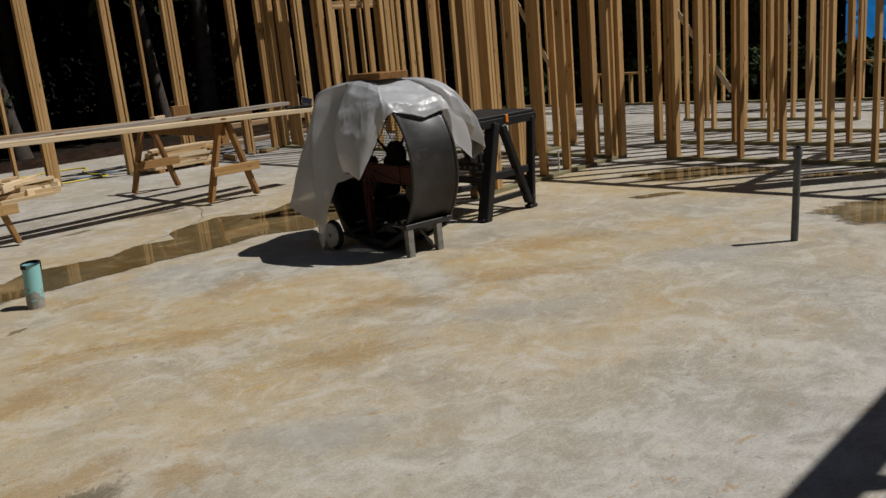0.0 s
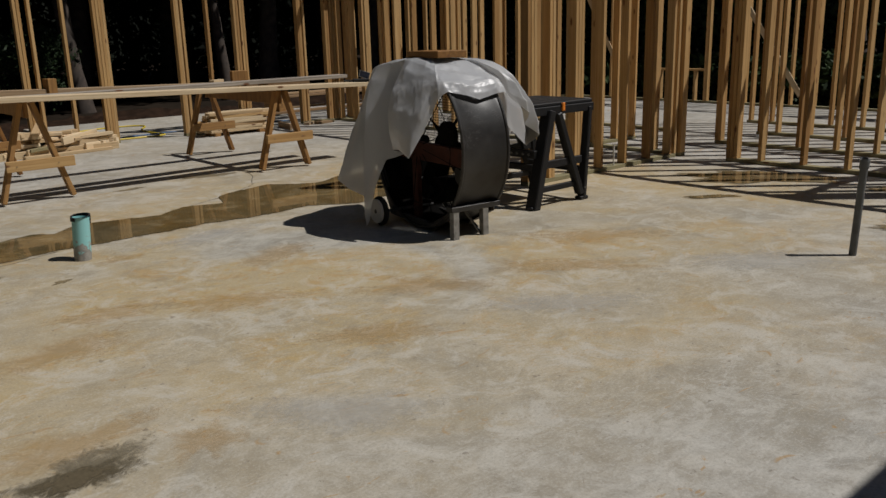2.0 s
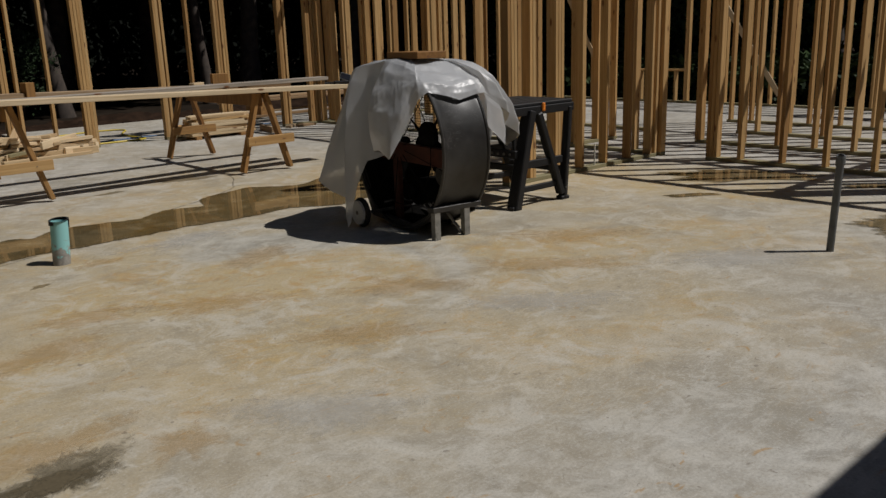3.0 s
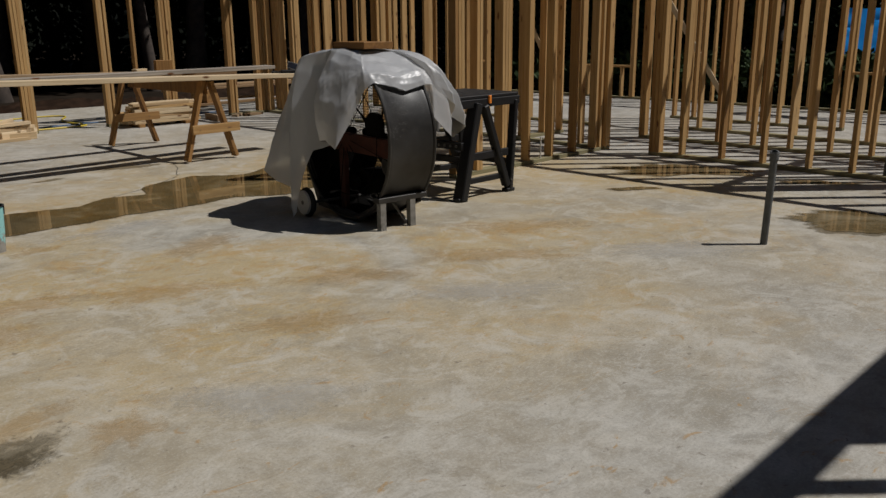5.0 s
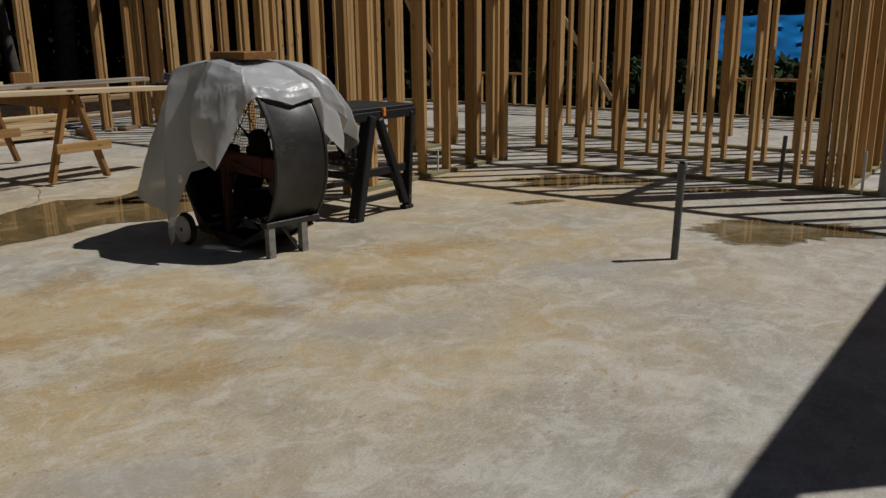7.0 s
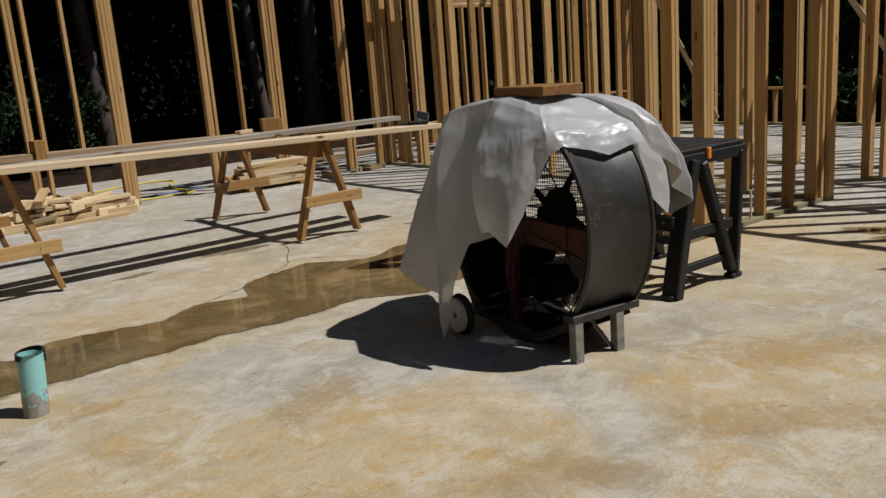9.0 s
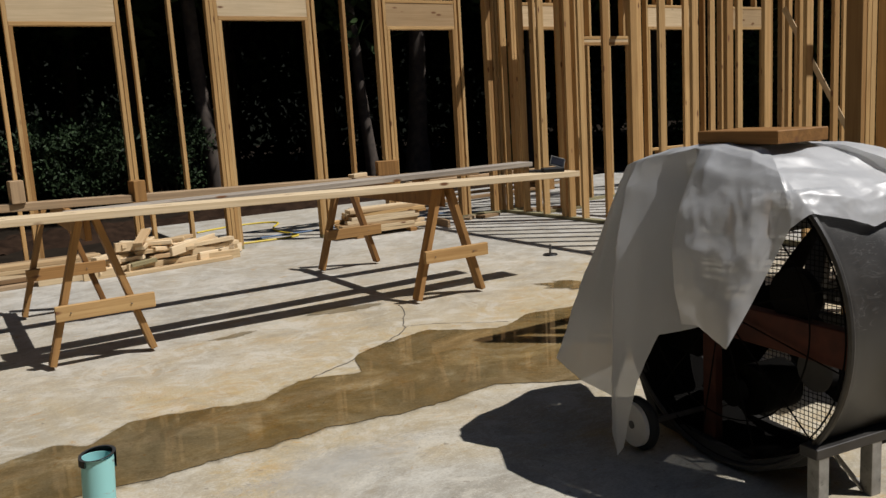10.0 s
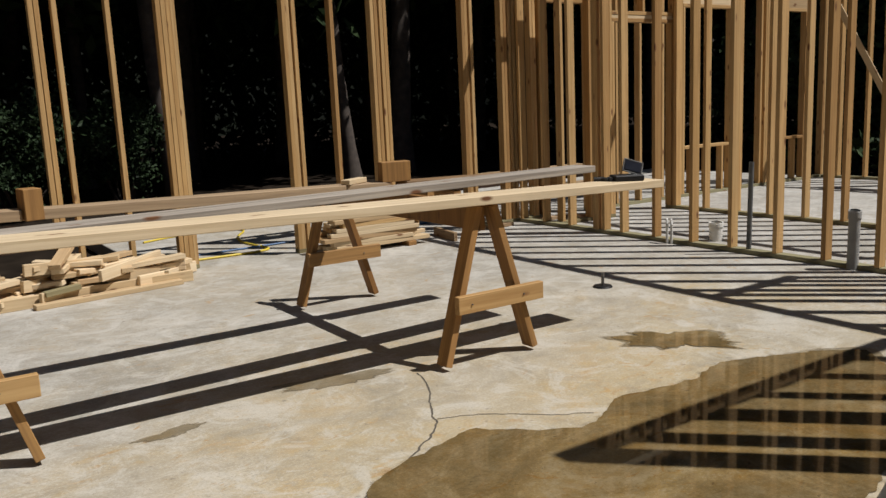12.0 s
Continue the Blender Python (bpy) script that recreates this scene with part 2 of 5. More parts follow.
def stud_wall(name, along, line, a0, a1, posts, gaps=(), thick=0.089, label="", top=TOP, start=0.0, phase=None, plate=True):
    """A bare stud wall. along 'x' or 'y'; line: centre of its thickness; posts: extra stud places along it;
    gaps: openings (g0, g1, head, sill, header depth). Studs stand every 0.406 m from phase."""
    root = tag_structure(new(name), label or "open timber stud wall of pale pine framing on a concrete slab")

    def P(s, z, off=0.0):
        return Vector((s, line + off, z)) if along == "x" else Vector((line + off, s, z))

    def flat(nm, s0, s1, z, material=PINE, h=PL):
        ob = stick(root, nm, P(s0, z), P(s1, z), h, thick, material)
        # the board lies flat: width across the wall, thickness upright
        d = (P(s1, z) - P(s0, z)).normalized()
        up = Vector((0, 0, 1))
        side = up.cross(d)
        rot = Matrix((up, side, d)).transposed().to_4x4()
        ob.matrix_basis = Matrix.Translation((P(s0, z) + P(s1, z)) / 2) @ rot

    def upright(s, z0, z1, jit=True):
        j = random.uniform(-0.003, 0.003) if jit else 0
        stick(root, "stud", P(s + j, z0), P(s + j, z1), PL if along == "x" else thick, thick if along == "x" else PL, PINE)

    # plates
    cuts = sorted([(g[0], g[1]) for g in gaps if g[3] is None])
    s = a0
    if plate:
        for g0, g1 in cuts + [(a1, a1)]:
            if g0 - s > 0.05:
                flat("bottom_plate", s, g0, PL / 2, TREATED)
            s = g1
    flat("top_plate", a0, a1, top - PL * 1.5)
    flat("top_plate", a0, a1, top - PL * 0.5)
    z0, z1 = PL, top - 2 * PL
    places = list(posts)
    if phase is not None:
        k = math.ceil((a0 + 0.02 - phase) / 0.406)
        while phase + k * 0.406 < a1 - 0.02:
            places.append(phase + k * 0.406)
            k += 1
    for s in places:
        inside = [g for g in gaps if g[0] - 0.085 < s < g[1] + 0.085]
        if not inside:
            upright(s, z0, z1)
    for g0, g1, head, sill, deep in gaps:
        for side in (-1, 1):
            edge = g0 if side < 0 else g1
            upright(edge + side * 0.019, z0, head)
            upright(edge + side * 0.058, z0, z1)
        w0, w1 = g0 - 0.038, g1 + 0.038
        # built-up header on a flat board
        flat("header_plate", g0 - 0.036, g1 + 0.036, head + PL / 2 + 0.001)
        hd = stick(root, "header", P(w0, head + PL + deep / 2), P(w1, head + PL + deep / 2), thick * 0.9, deep, CUT)
        d = (P(w1, 0) - P(w0, 0)).normalized()
        up = Vector((0, 0, 1))
        hd.matrix_basis = Matrix.Translation((P(w0, head + PL + deep / 2) + P(w1, head + PL + deep / 2)) / 2) @ Matrix((up.cross(d), up, d)).transposed().to_4x4() @ pose(0, 0, 0, 0, 0, 180)
        zc = head + PL + deep
        if z1 - zc > 0.08:
            flat("header_cap", g0 - 0.036, g1 + 0.036, zc + PL / 2)
            n = max(2, int((g1 - g0) / 0.4) + 1)
            for i in range(n):
                upright(g0 + (g1 - g0) * (i + 0.5) / n, zc + PL, z1)
        if sill is not None:
            flat("sill", g0, g1, sill - PL / 2)
            n = max(2, int((g1 - g0) / 0.45) + 1)
            for i in range(n):
                upright(g0 + (g1 - g0) * (i + 0.5) / n, z0, sill - PL)
    return root


# ---- setting ----
def sheet(name, x0, x1, y0, y1, z, material, label, thick=0.0):
    bm = bmesh.new()
    if thick:
        box(x1 - x0, y1 - y0, thick, 0.006, bm, Matrix.Translation(((x0 + x1) / 2, (y0 + y1) / 2, z - thick / 2)))
    else:
        bm.faces.new([bm.verts.new(p) for p in ((x0, y0, z), (x1, y0, z), (x1, y1, z), (x0, y1, z))])
    ob = new(name, mesh_of(name, bm, material))
    return tag_structure(ob, label)



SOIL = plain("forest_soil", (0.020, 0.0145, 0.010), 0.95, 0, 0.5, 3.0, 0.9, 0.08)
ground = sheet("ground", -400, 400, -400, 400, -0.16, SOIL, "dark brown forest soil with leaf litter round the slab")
floor = sheet("floor", -6.0, 13.6, -6.0, 11.44, 0.0, SLAB, "rust-stained pale grey concrete slab with cracks", 0.4)
patio = sheet("floor_patio", 3.75, 13.6, 11.45, 14.7, -0.012, SLAB, "plain pale grey concrete porch slab outside the stud wall", 0.4)

# outer wall towards the woods: openings, then single and built-up posts
stud_wall("wall_north", "x", 11.375, -4.0, 13.5, [
    -2.8, -2.4, -2.0, -1.6, -1.2, -0.2, 1.54, 1.93, 3.16, 3.55, 3.985, 3.945, 5.14, 5.515, 5.985, 5.945, 7.10, 7.50, 7.54, 7.60, 7.66, 7.90, 7.94, 8.345,
    9.2, 9.6, 10.0, 10.2, 11.55, 11.95, 12.05, 13.1, 13.43, 13.47], [
    (-1.0, -0.4, 2.40, None, 0.29), (0.10, 1.20, 2.40, None, 0.29), (2.09, 2.975, 2.40, None, 0.29), (4.085, 5.025, 2.465, None, 0.29),
    (6.10, 6.98, 2.365, None, 0.27), (8.08, 8.72, 2.365, None, 0.27), (10.4, 11.3, 2.37, 0.65, 0.27), (12.15, 12.95, 2.37, 0.65, 0.27)])
stud_wall("wall_east", "y", 13.42, -6.0, 11.3, [11.2, 11.24], [
    (3.25, 4.35, 2.37, 0.60, 0.27), (8.2, 9.3, 2.37, 0.60, 0.27), (-1.6, -0.4, 2.37, 0.60, 0.27)], phase=0.1)
stud_wall("wall_1", "y", 7.695, -0.45, 11.3, [
    10.14, 10.10, 10.02, 9.78, 9.38, 8.96, 8.56, 8.14, 7.73, 7.32, 6.91, 6.51, 6.10, 5.70, 5.29, 5.13, 4.30, 4.04, 3.61, 3.20, 2.77, 2.39, 1.99,
    1.82, 1.78, 1.72, 1.66, 1.58, 1.13, 0.72, 0.31, -0.1, -0.42, 10.5, 10.9, 11.27], [(4.40, 4.93, 2.1, None, 0.14)])
stud_wall("wall_2", "x", 4.995, 5.30, 7.60, [5.32, 5.36, 5.40, 5.60, 5.64, 5.95, 5.99, 6.03, 6.34, 6.72, 7.12, 7.49, 7.58])
stud_wall("wall_3", "y", 8.82, 1.75, 5.2, [5.18, 5.14], phase=1.77)
stud_wall("wall_4", "y", 9.88, 0.5, 5.25, [5.22, 5.18], phase=0.52)
stud_wall("wall_5", "y", 9.50, 6.2, 10.72, [6.22, 6.26, 10.70], phase=6.62)
stud_wall("wall_6", "x", 6.22, 7.76, 8.6, [7.8, 8.2, 8.55])
stud_wall("wall_7", "y", 11.0, 3.6, 6.0, [3.62, 5.96], phase=3.62)
stud_wall("wall_8", "x", 1.62, 7.76, 9.8, [], phase=7.9)
stud_wall("wall_9", "x", 10.78, 7.76, 9.6, [7.8, 8.2, 8.46, 9.56], [(8.56, 9.46, 2.1, None, 0.038)])
stud_wall("wall_south", "x", -0.615, 0.6, 7.6, [
    0.62, 0.66, 1.15, 1.56, 1.97, 2.37, 2.78, 3.184, 3.59, 4.003, 4.041, 4.079, 5.181, 5.22, 5.258, 5.296, 5.685, 6.09, 6.50, 6.90, 7.30, 7.58], [(4.175, 5.085, 2.375, None, 0.455)])
# beam let in under the top plates of that wall
south_beam = tag_structure(new("trim"), "long pine beam under the top plates of the stud wall")
stick(south_beam, "beam_board", (0.6, -0.615, 2.930), (7.6, -0.615, 2.930), 0.084, 0.122, PINE)

# sloping braces that hold the framing plumb
for a, b in (((13.34, 11.25, 2.70), (13.34, 9.75, 0.10)), ((13.34, 6.4, 0.2), (13.34, 8.1, 2.6))):
    brace = new("trim")
    tag_structure(brace, "sloping pine brace board nailed across the studs")
    stick(brace, "brace_board", a, b, 0.019, 0.089, CUT)


# ---- water and cracks on the slab ----
def smoothline(keys, x):
    return float(np.interp(x, [k[0] for k in keys], [k[1] for k in keys]))


def pool(name, x0, x1, north, south, seed, z, material, label, grow=0.0, step=0.03, rag=0.05):
    """A flat film of water between two wandering edges."""
    bm = bmesh.new()
    n = int((x1 - x0) / step) + 1
    last = None
    for i in range(n + 1):
        x = x0 + (x1 - x0) * i / n
        taper = min(1.0, (i + 0.001) / 6, (n - i + 0.001) / 6)
        a = smoothline(north, x) + grow + sum(rag * k * noise.noise((x * q, seed, 0)) for k, q in ((1, 3.1), (0.5, 9), (0.35, 21), (0.2, 45)))
        b = smoothline(south, x) - grow + sum(rag * k * noise.noise((x * q, seed, 7)) for k, q in ((1, 2.7), (0.5, 9), (0.35, 23), (0.2, 47)))
        mid = (a + b) / 2
        a, b = mid + (a - mid) * taper ** 0.5, mid + (b - mid) * taper ** 0.5
        row = [bm.verts.new((x, b + (a - b) * k / 4, z)) for k in range(5)]
        if last:
            for k in range(4):
                bm.faces.new((last[k], row[k], row[k + 1], last[k + 1]))
        last = row
    me = mesh_of(name, bm, material)
    if material.name.startswith("damp"):
        set_fade(me, [(0.0, 1.0, 1.0, 1.0, 0.0)[i % 5] for i in range(len(me.vertices))])
    return tag_structure(new(name, me), label)


DAMP = concrete("damp_concrete")
_nt = DAMP.node_tree
_b = _nt.nodes["Principled BSDF"]
_src = _b.inputs["Base Color"].links[0].from_socket
_nt.links.new(mix(_nt, 1.0, _src, (0.55, 0.51, 0.43), "MULTIPLY"), _b.inputs["Base Color"])
for l in list(_b.inputs["Roughness"].links):
    _nt.links.remove(l)
_b.inputs["Roughness"].default_value = 0.35
_fade = _nt.nodes.new("ShaderNodeAttribute")
_fade.attribute_name = "fade"
_edge = noise_tex(_nt, coords(_nt).outputs[0], 14.0, 6, 0.7)
_sum = _nt.nodes.new("ShaderNodeMath")
_sum.operation = "MULTIPLY_ADD"
_nt.links.new(_edge.outputs[0], _sum.inputs[0])
_sum.inputs[1].default_value = 0.7
_nt.links.new(_fade.outputs["Fac"], _sum.inputs[2])
_cut = ramp(_nt, _sum.outputs[0], [(0.50, (0, 0, 0)), (0.95, (1, 1, 1))])
_nt.links.new(_cut.outputs[0], _b.inputs["Alpha"])


def set_fade(me, values):
    at = me.attributes.new("fade", "FLOAT", "POINT")
    at.data.foreach_set("value", values)


MAIN_N = [(-2.5, 6.2), (0.9, 6.35), (1.2, 6.24), (1.55, 6.36), (1.68, 6.25), (1.9, 6.44), (2.5, 6.3), (2.75, 6.46), (3.08, 6.38), (3.16, 6.66), (3.45, 6.79), (3.8, 6.87), (4.0, 6.65), (4.15, 6.58), (4.5, 6.75), (4.8, 6.68), (5.2, 6.76), (5.5, 6.66), (5.9, 6.5)]
MAIN_S = [(-2.5, 5.9), (0.9, 5.76), (1.22, 5.66), (1.56, 5.73), (2.0, 5.69), (2.5, 5.75), (2.95, 5.68), (3.4, 5.71), (3.85, 5.53), (4.6, 5.6), (5.2, 5.9), (5.9, 6.3)]
pool("water", -2.4, 5.9, MAIN_N, MAIN_S, 1.0, 0.0038, WET, "shallow brown rainwater lying in a long streak on the slab", rag=0.05)
pool("floor_damp", -2.45, 5.95, MAIN_N, MAIN_S, 1.0, 0.0016, DAMP, "damp darker edge of concrete round the standing water", 0.06, rag=0.05)


def blob(name, cx, cy, rx, ry, turn, seed, z, material, label, rag=0.3, grow=1.0):
    """A film of water or damp with a ragged rounded outline."""
    bm = bmesh.new()
    bm.verts.new((cx, cy, z))
    n, steps = 120, (0.45, 0.8, 1.0)
    for f in steps:
        for i in range(n):
            a = 2 * math.pi * i / n
            k = f * grow * (1 + sum(rag * w * noise.noise((math.cos(a) * q, math.sin(a) * q, seed)) for w, q in ((1.2, 1.1), (0.7, 2.7), (0.4, 6), (0.2, 13))))
            u, v = rx * k * math.cos(a), ry * k * math.sin(a)
            bm.verts.new((cx + u * math.cos(turn) - v * math.sin(turn), cy + u * math.sin(turn) + v * math.cos(turn), z))
    bm.verts.ensure_lookup_table()
    vs = bm.verts
    for i in range(n):
        i2 = (i + 1) % n
        bm.faces.new((vs[0], vs[1 + i], vs[1 + i2]))
        for r in range(len(steps) - 1):
            bm.faces.new((vs[1 + r * n + i], vs[1 + (r + 1) * n + i], vs[1 + (r + 1) * n + i2], vs[1 + r * n + i2]))
    me = mesh_of(name, bm, material)
    if material.name.startswith("damp"):
        set_fade(me, [1.0] * (1 + n) + [0.75] * n + [0.0] * n)
    elif material.name.startswith("stain"):
        set_fade(me, [0.8] + [0.55] * n + [0.25] * n + [0.0] * n)
    return tag_structure(new(name, me), label)


for cx, cy, rx, ry, turn, seed, label in (
        (5.36, 7.16, 0.26, 0.15, -1.0, 4.0, "small puddle of rainwater on the slab"), (7.02, 3.66, 0.58, 0.27, -1.0, 6.0, "puddle of rainwater in front of the stud wall"),
        (6.02, 1.68, 0.52, 0.33, -0.95, 8.0, "flat puddle of rainwater on the open slab"), (7.22, 2.50, 0.30, 0.09, -1.0, 9.0, "thin streak of rainwater beside the stud wall"), (5.95, 3.52, 0.20, 0.06, -0.6, 10.0, "thin streak of rainwater beside the stud wall")):
    blob("water", cx, cy, rx, ry, turn, seed, 0.0038, WET, label, 0.45)
    blob("floor_damp", cx, cy, rx, ry, turn, seed, 0.0016, DAMP, "damp darker edge of concrete round the standing water", 0.5, 1.22)
for cx, cy, rx, ry, turn, seed in ((3.64, 7.81, 0.29, 0.10, -0.17, 12.0), (2.80, 7.66, 0.16, 0.05, 0.1, 13.0), (0.92, 5.22, 0.20, 0.07, 0.5, 14.0), (1.33, 4.93, 0.06, 0.03, 0.3, 15.0), (0.62, 4.15, 0.05, 0.02, 0.3, 16.0)):
    blob("floor_damp", cx, cy, rx, ry, turn, seed, 0.0016, DAMP, "dark damp patch of concrete on the slab", 0.5)

def stain_material(name, colour, strength):
    m, nt, b = mat(name, 0.8, spec=0.25)
    mp = coords(nt)
    n = noise_tex(nt, mp.outputs[0], 17.0, 10, 0.74, 1.2)
    g = noise_tex(nt, mp.outputs[0], 90.0, 4, 0.7)
    c = ramp(nt, g.outputs[0], [(0.3, [x * 0.75 for x in colour]), (0.7, [x * 1.15 for x in colour])])
    nt.links.new(c.outputs[0], b.inputs["Base Color"])
    f = nt.nodes.new("ShaderNodeAttribute")
    f.attribute_name = "fade"
    q = node(nt, "ShaderNodeMath")
    q.operation = "MULTIPLY_ADD"
    q.inputs[1].default_value = 1.5
    nt.links.new(n.outputs[0], q.inputs[0])
    nt.links.new(f.outputs["Fac"], q.inputs[2])
    k = node(nt, "ShaderNodeMapRange")
    k.inputs["From Min"].default_value, k.inputs["From Max"].default_value = 0.98, 1.40
    k.inputs["To Min"].default_value, k.inputs["To Max"].default_value = 0.0, strength
    nt.links.new(q.outputs[0], k.inputs[0])
    nt.links.new(k.outputs[0], b.inputs["Alpha"])
    return m


OCHRE = stain_material("stain_rust", (0.48, 0.30, 0.10), 0.30)
DAMPST = stain_material("stain_damp", (0.20, 0.17, 0.115), 0.8)
DEEPST = stain_material("stain_wet", (0.115, 0.092, 0.055), 0.95)
PALE = stain_material("stain_pale", (0.52, 0.505, 0.465), 0.35)
for cx, cy, rx, ry, turn, seed in ((0.70, 2.80, 0.34, 0.13, 0.1, 21.0), (1.05, 2.52, 0.16, 0.12, 0.6, 22.0), (0.95, 3.75, 0.36, 0.16, 0.3, 23.0), (1.30, 4.15, 0.30, 0.13, -0.2, 24.0), (2.10, 2.95, 0.35, 0.12, -0.5, 25.0), (2.75, 3.35, 0.38, 0.16, -0.6, 26.0),
                                   (1.90, 3.85, 0.40, 0.14, -0.5, 27.0), (3.60, 3.05, 0.45, 0.15, -0.7, 28.0), (4.30, 3.35, 0.50, 0.18, -0.7, 29.0), (2.55, 4.55, 0.35, 0.14, 0.3, 30.0), (1.75, 5.20, 0.16, 0.09, 0.2, 31.0)):
    blob("floor_stain", cx, cy, rx * 1.25, ry * 1.35, turn, seed, 0.0022, OCHRE, "orange rust stain soaked into the slab", 0.5)
for cx, cy, rx, ry, turn, seed in ((1.55, 2.35, 0.45, 0.22, -0.6, 41.0), (3.05, 2.60, 0.55, 0.22, -0.7, 42.0), (2.45, 5.35, 0.60, 0.22, 0.1, 43.0), (4.45, 2.30, 0.60, 0.25, -0.7, 44.0)):
    blob("floor_stain", cx, cy, rx, ry, turn, seed, 0.0027, PALE, "pale lime bloom on the slab", 0.5)
blob("floor_stain", 0.66, 2.60, 0.30, 0.17, 0.2, 11.0, 0.0032, DAMPST, "dark damp patch drying on the slab", 0.4)
blob("floor_stain", 0.62, 2.57, 0.22, 0.11, 0.1, 11.5, 0.0042, DEEPST, "dark wet core of a drying damp patch", 0.35)

CRACK = plain("crack_shadow", (0.10, 0.085, 0.065), 0.95, 0, 0.3, 30)


def crack(points, width, seed):
    bm = bmesh.new()
    last = None
    for (xa, ya), (xb, yb) in zip(points, points[1:]):
        n = max(3, int(math.hypot(xb - xa, yb - ya) / 0.025))
        dx, dy = (yb - ya), -(xb - xa)
        k = math.hypot(dx, dy)
        for i in range(n):
            f = i / n
            x, y = xa + (xb - xa) * f, ya + (yb - ya) * f
            o = 0.035 * noise.noise((x * 4, y * 4, seed)) + 0.014 * noise.noise((x * 19, y * 19, seed + 2))
            w = width * (0.55 + 0.6 * abs(noise.noise((x * 9, y * 9, seed + 5))))
            row = [bm.verts.new((x + dx / k * (o + s * w), y + dy / k * (o + s * w), 0.0014 + 0.0001 * seed)) for s in (-0.5, 0.5)]
            if last:
                bm.faces.new((last[0], last[1], row[1], row[0]))
            last = row
    part("crack", bm, CRACK, floor, "thin dark shrinkage crack")


crack([(4.02, 7.62), (3.86, 7.32), (3.72, 7.02), (3.40, 6.76), (3.05, 6.58), (2.78, 6.44), (2.3, 6.1)], 0.012, 1)
crack([(3.74, 7.06), (4.0, 6.9), (4.3, 6.66)], 0.007, 2)
crack([(1.54, 5.70), (1.07, 5.54), (0.85, 5.5), (0.2, 5.3)], 0.009, 3)

# ---- materials of the things ----
FRESH = wood("new_sawn_pine", (0.74, 0.61, 0.42), (0.60, 0.45, 0.28))
BLEACH = wood("bleached_pine", (0.68, 0.56, 0.385), (0.50, 0.385, 0.235))
BLACK = plain("black_painted_steel", (0.033, 0.031, 0.029), 0.46, 0.0, 0.35, 18, 0.12, 0.42, wear=((0.11, 0.10, 0.09), 0.71))
SKIN = plain("scratched_drum_steel", (0.027, 0.026, 0.025), 0.42, 0.0, 0.35, 9, 0.10, 0.42, wear=((0.06, 0.058, 0.055), 0.66))
_nt = SKIN.node_tree
_b = _nt.nodes["Principled BSDF"]
_mp = coords(_nt, (3.2, 26, 7))
_mp.inputs["Rotation"].default_value = (0.35, 0.2, 0.0)
_scr = noise_tex(_nt, _mp.outputs[0], 2.4, 3, 0.5, 1.8)
_few = noise_tex(_nt, coords(_nt).outputs[0], 3.0, 3)
_line = ramp(_nt, _scr.outputs[0], [(0.488, (0, 0, 0)), (0.50, (1, 1, 1)), (0.512, (0, 0, 0))])
_where = ramp(_nt, _few.outputs[0], [(0.50, (0, 0, 0)), (0.62, (0.6, 0.6, 0.6))])
_msk = mix(_nt, 1.0, _line.outputs[0], _where.outputs[0], "MULTIPLY")
_nt.links.new(mix(_nt, _msk, _b.inputs["Base Color"].links[0].from_socket, (0.17, 0.165, 0.16)), _b.inputs["Base Color"])
# darker than black paint: the shade inside the drum is put into this colour
SHADED = plain("shaded_inner_steel", (0.0055, 0.005, 0.0045), 0.85, 0.0, 0.3, 18, 0.1, 0.06)
STEEL = plain("dull_steel", (0.16, 0.155, 0.15), 0.45, 0.6, 0.3, 20, 0.1)
ZINC = plain("bare_galvanised_steel", (0.27, 0.265, 0.25), 0.5, 0.3, 0.35, 24, 0.12, wear=((0.10, 0.095, 0.09), 0.60))
RED = plain("red_oxide_steel", (0.060, 0.020, 0.013), 0.7, 0.0, 0.4, 16, 0.2, 0.2)
RUBBER = plain("black_rubber", (0.02, 0.02, 0.02), 0.8, 0.0, 0.3, 30)
WHITE = plain("white_plastic", (0.72, 0.71, 0.68), 0.45, 0.0, 0.1, 12, 0.05, wear=((0.35, 0.32, 0.28), 0.66))
BPLAST = plain("black_plastic", (0.012, 0.012, 0.013), 0.55, 0.0, 0.3, 24, 0.1, 0.3)
ORANGE = plain("orange_plastic", (0.75, 0.22, 0.02), 0.5, 0.0, 0.15, 20)
GREEN, _nt, _b = mat("green_sewer_pipe", 0.5)
_mp = coords(_nt)
_n = noise_tex(_nt, _mp.outputs[0], 22, 7, 0.65, 0.6)
_sep = _nt.nodes.new("ShaderNodeSeparateXYZ")
_nt.links.new(_mp.outputs[0], _sep.inputs[0])
_add = node(_nt, "ShaderNodeMath")
_add.operation = "MULTIPLY_ADD"
_add.inputs[1].default_value = -2.2
_nt.links.new(_sep.outputs[2], _add.inputs[0])
_nt.links.new(_n.outputs[0], _add.inputs[2])
_dirt = ramp(_nt, _add.outputs[0], [(0.27, (0, 0, 0)), (0.32, (1, 1, 1))])
_grey = ramp(_nt, _n.outputs[0], [(0.35, (0.17, 0.16, 0.15)), (0.65, (0.34, 0.33, 0.30))])
_c = mix(_nt, _dirt.outputs[0], (0.27, 0.57, 0.57), _grey.outputs[0])
_c = mix(_nt, ramp(_nt, _n.outputs[0], [(0.64, (0, 0, 0)), (0.67, (1, 1, 1))]).outputs[0], _c, (0.20, 0.26, 0.25))
_nt.links.new(_c, _b.inputs["Base Color"])
bump(_nt, _b, _n.outputs[0], 0.2, 0.002)
GREYP = plain("grey_conduit", (0.12, 0.125, 0.125), 0.55, 0.1, 0.35, 9, 0.15, wear=((0.30, 0.29, 0.27), 0.62))
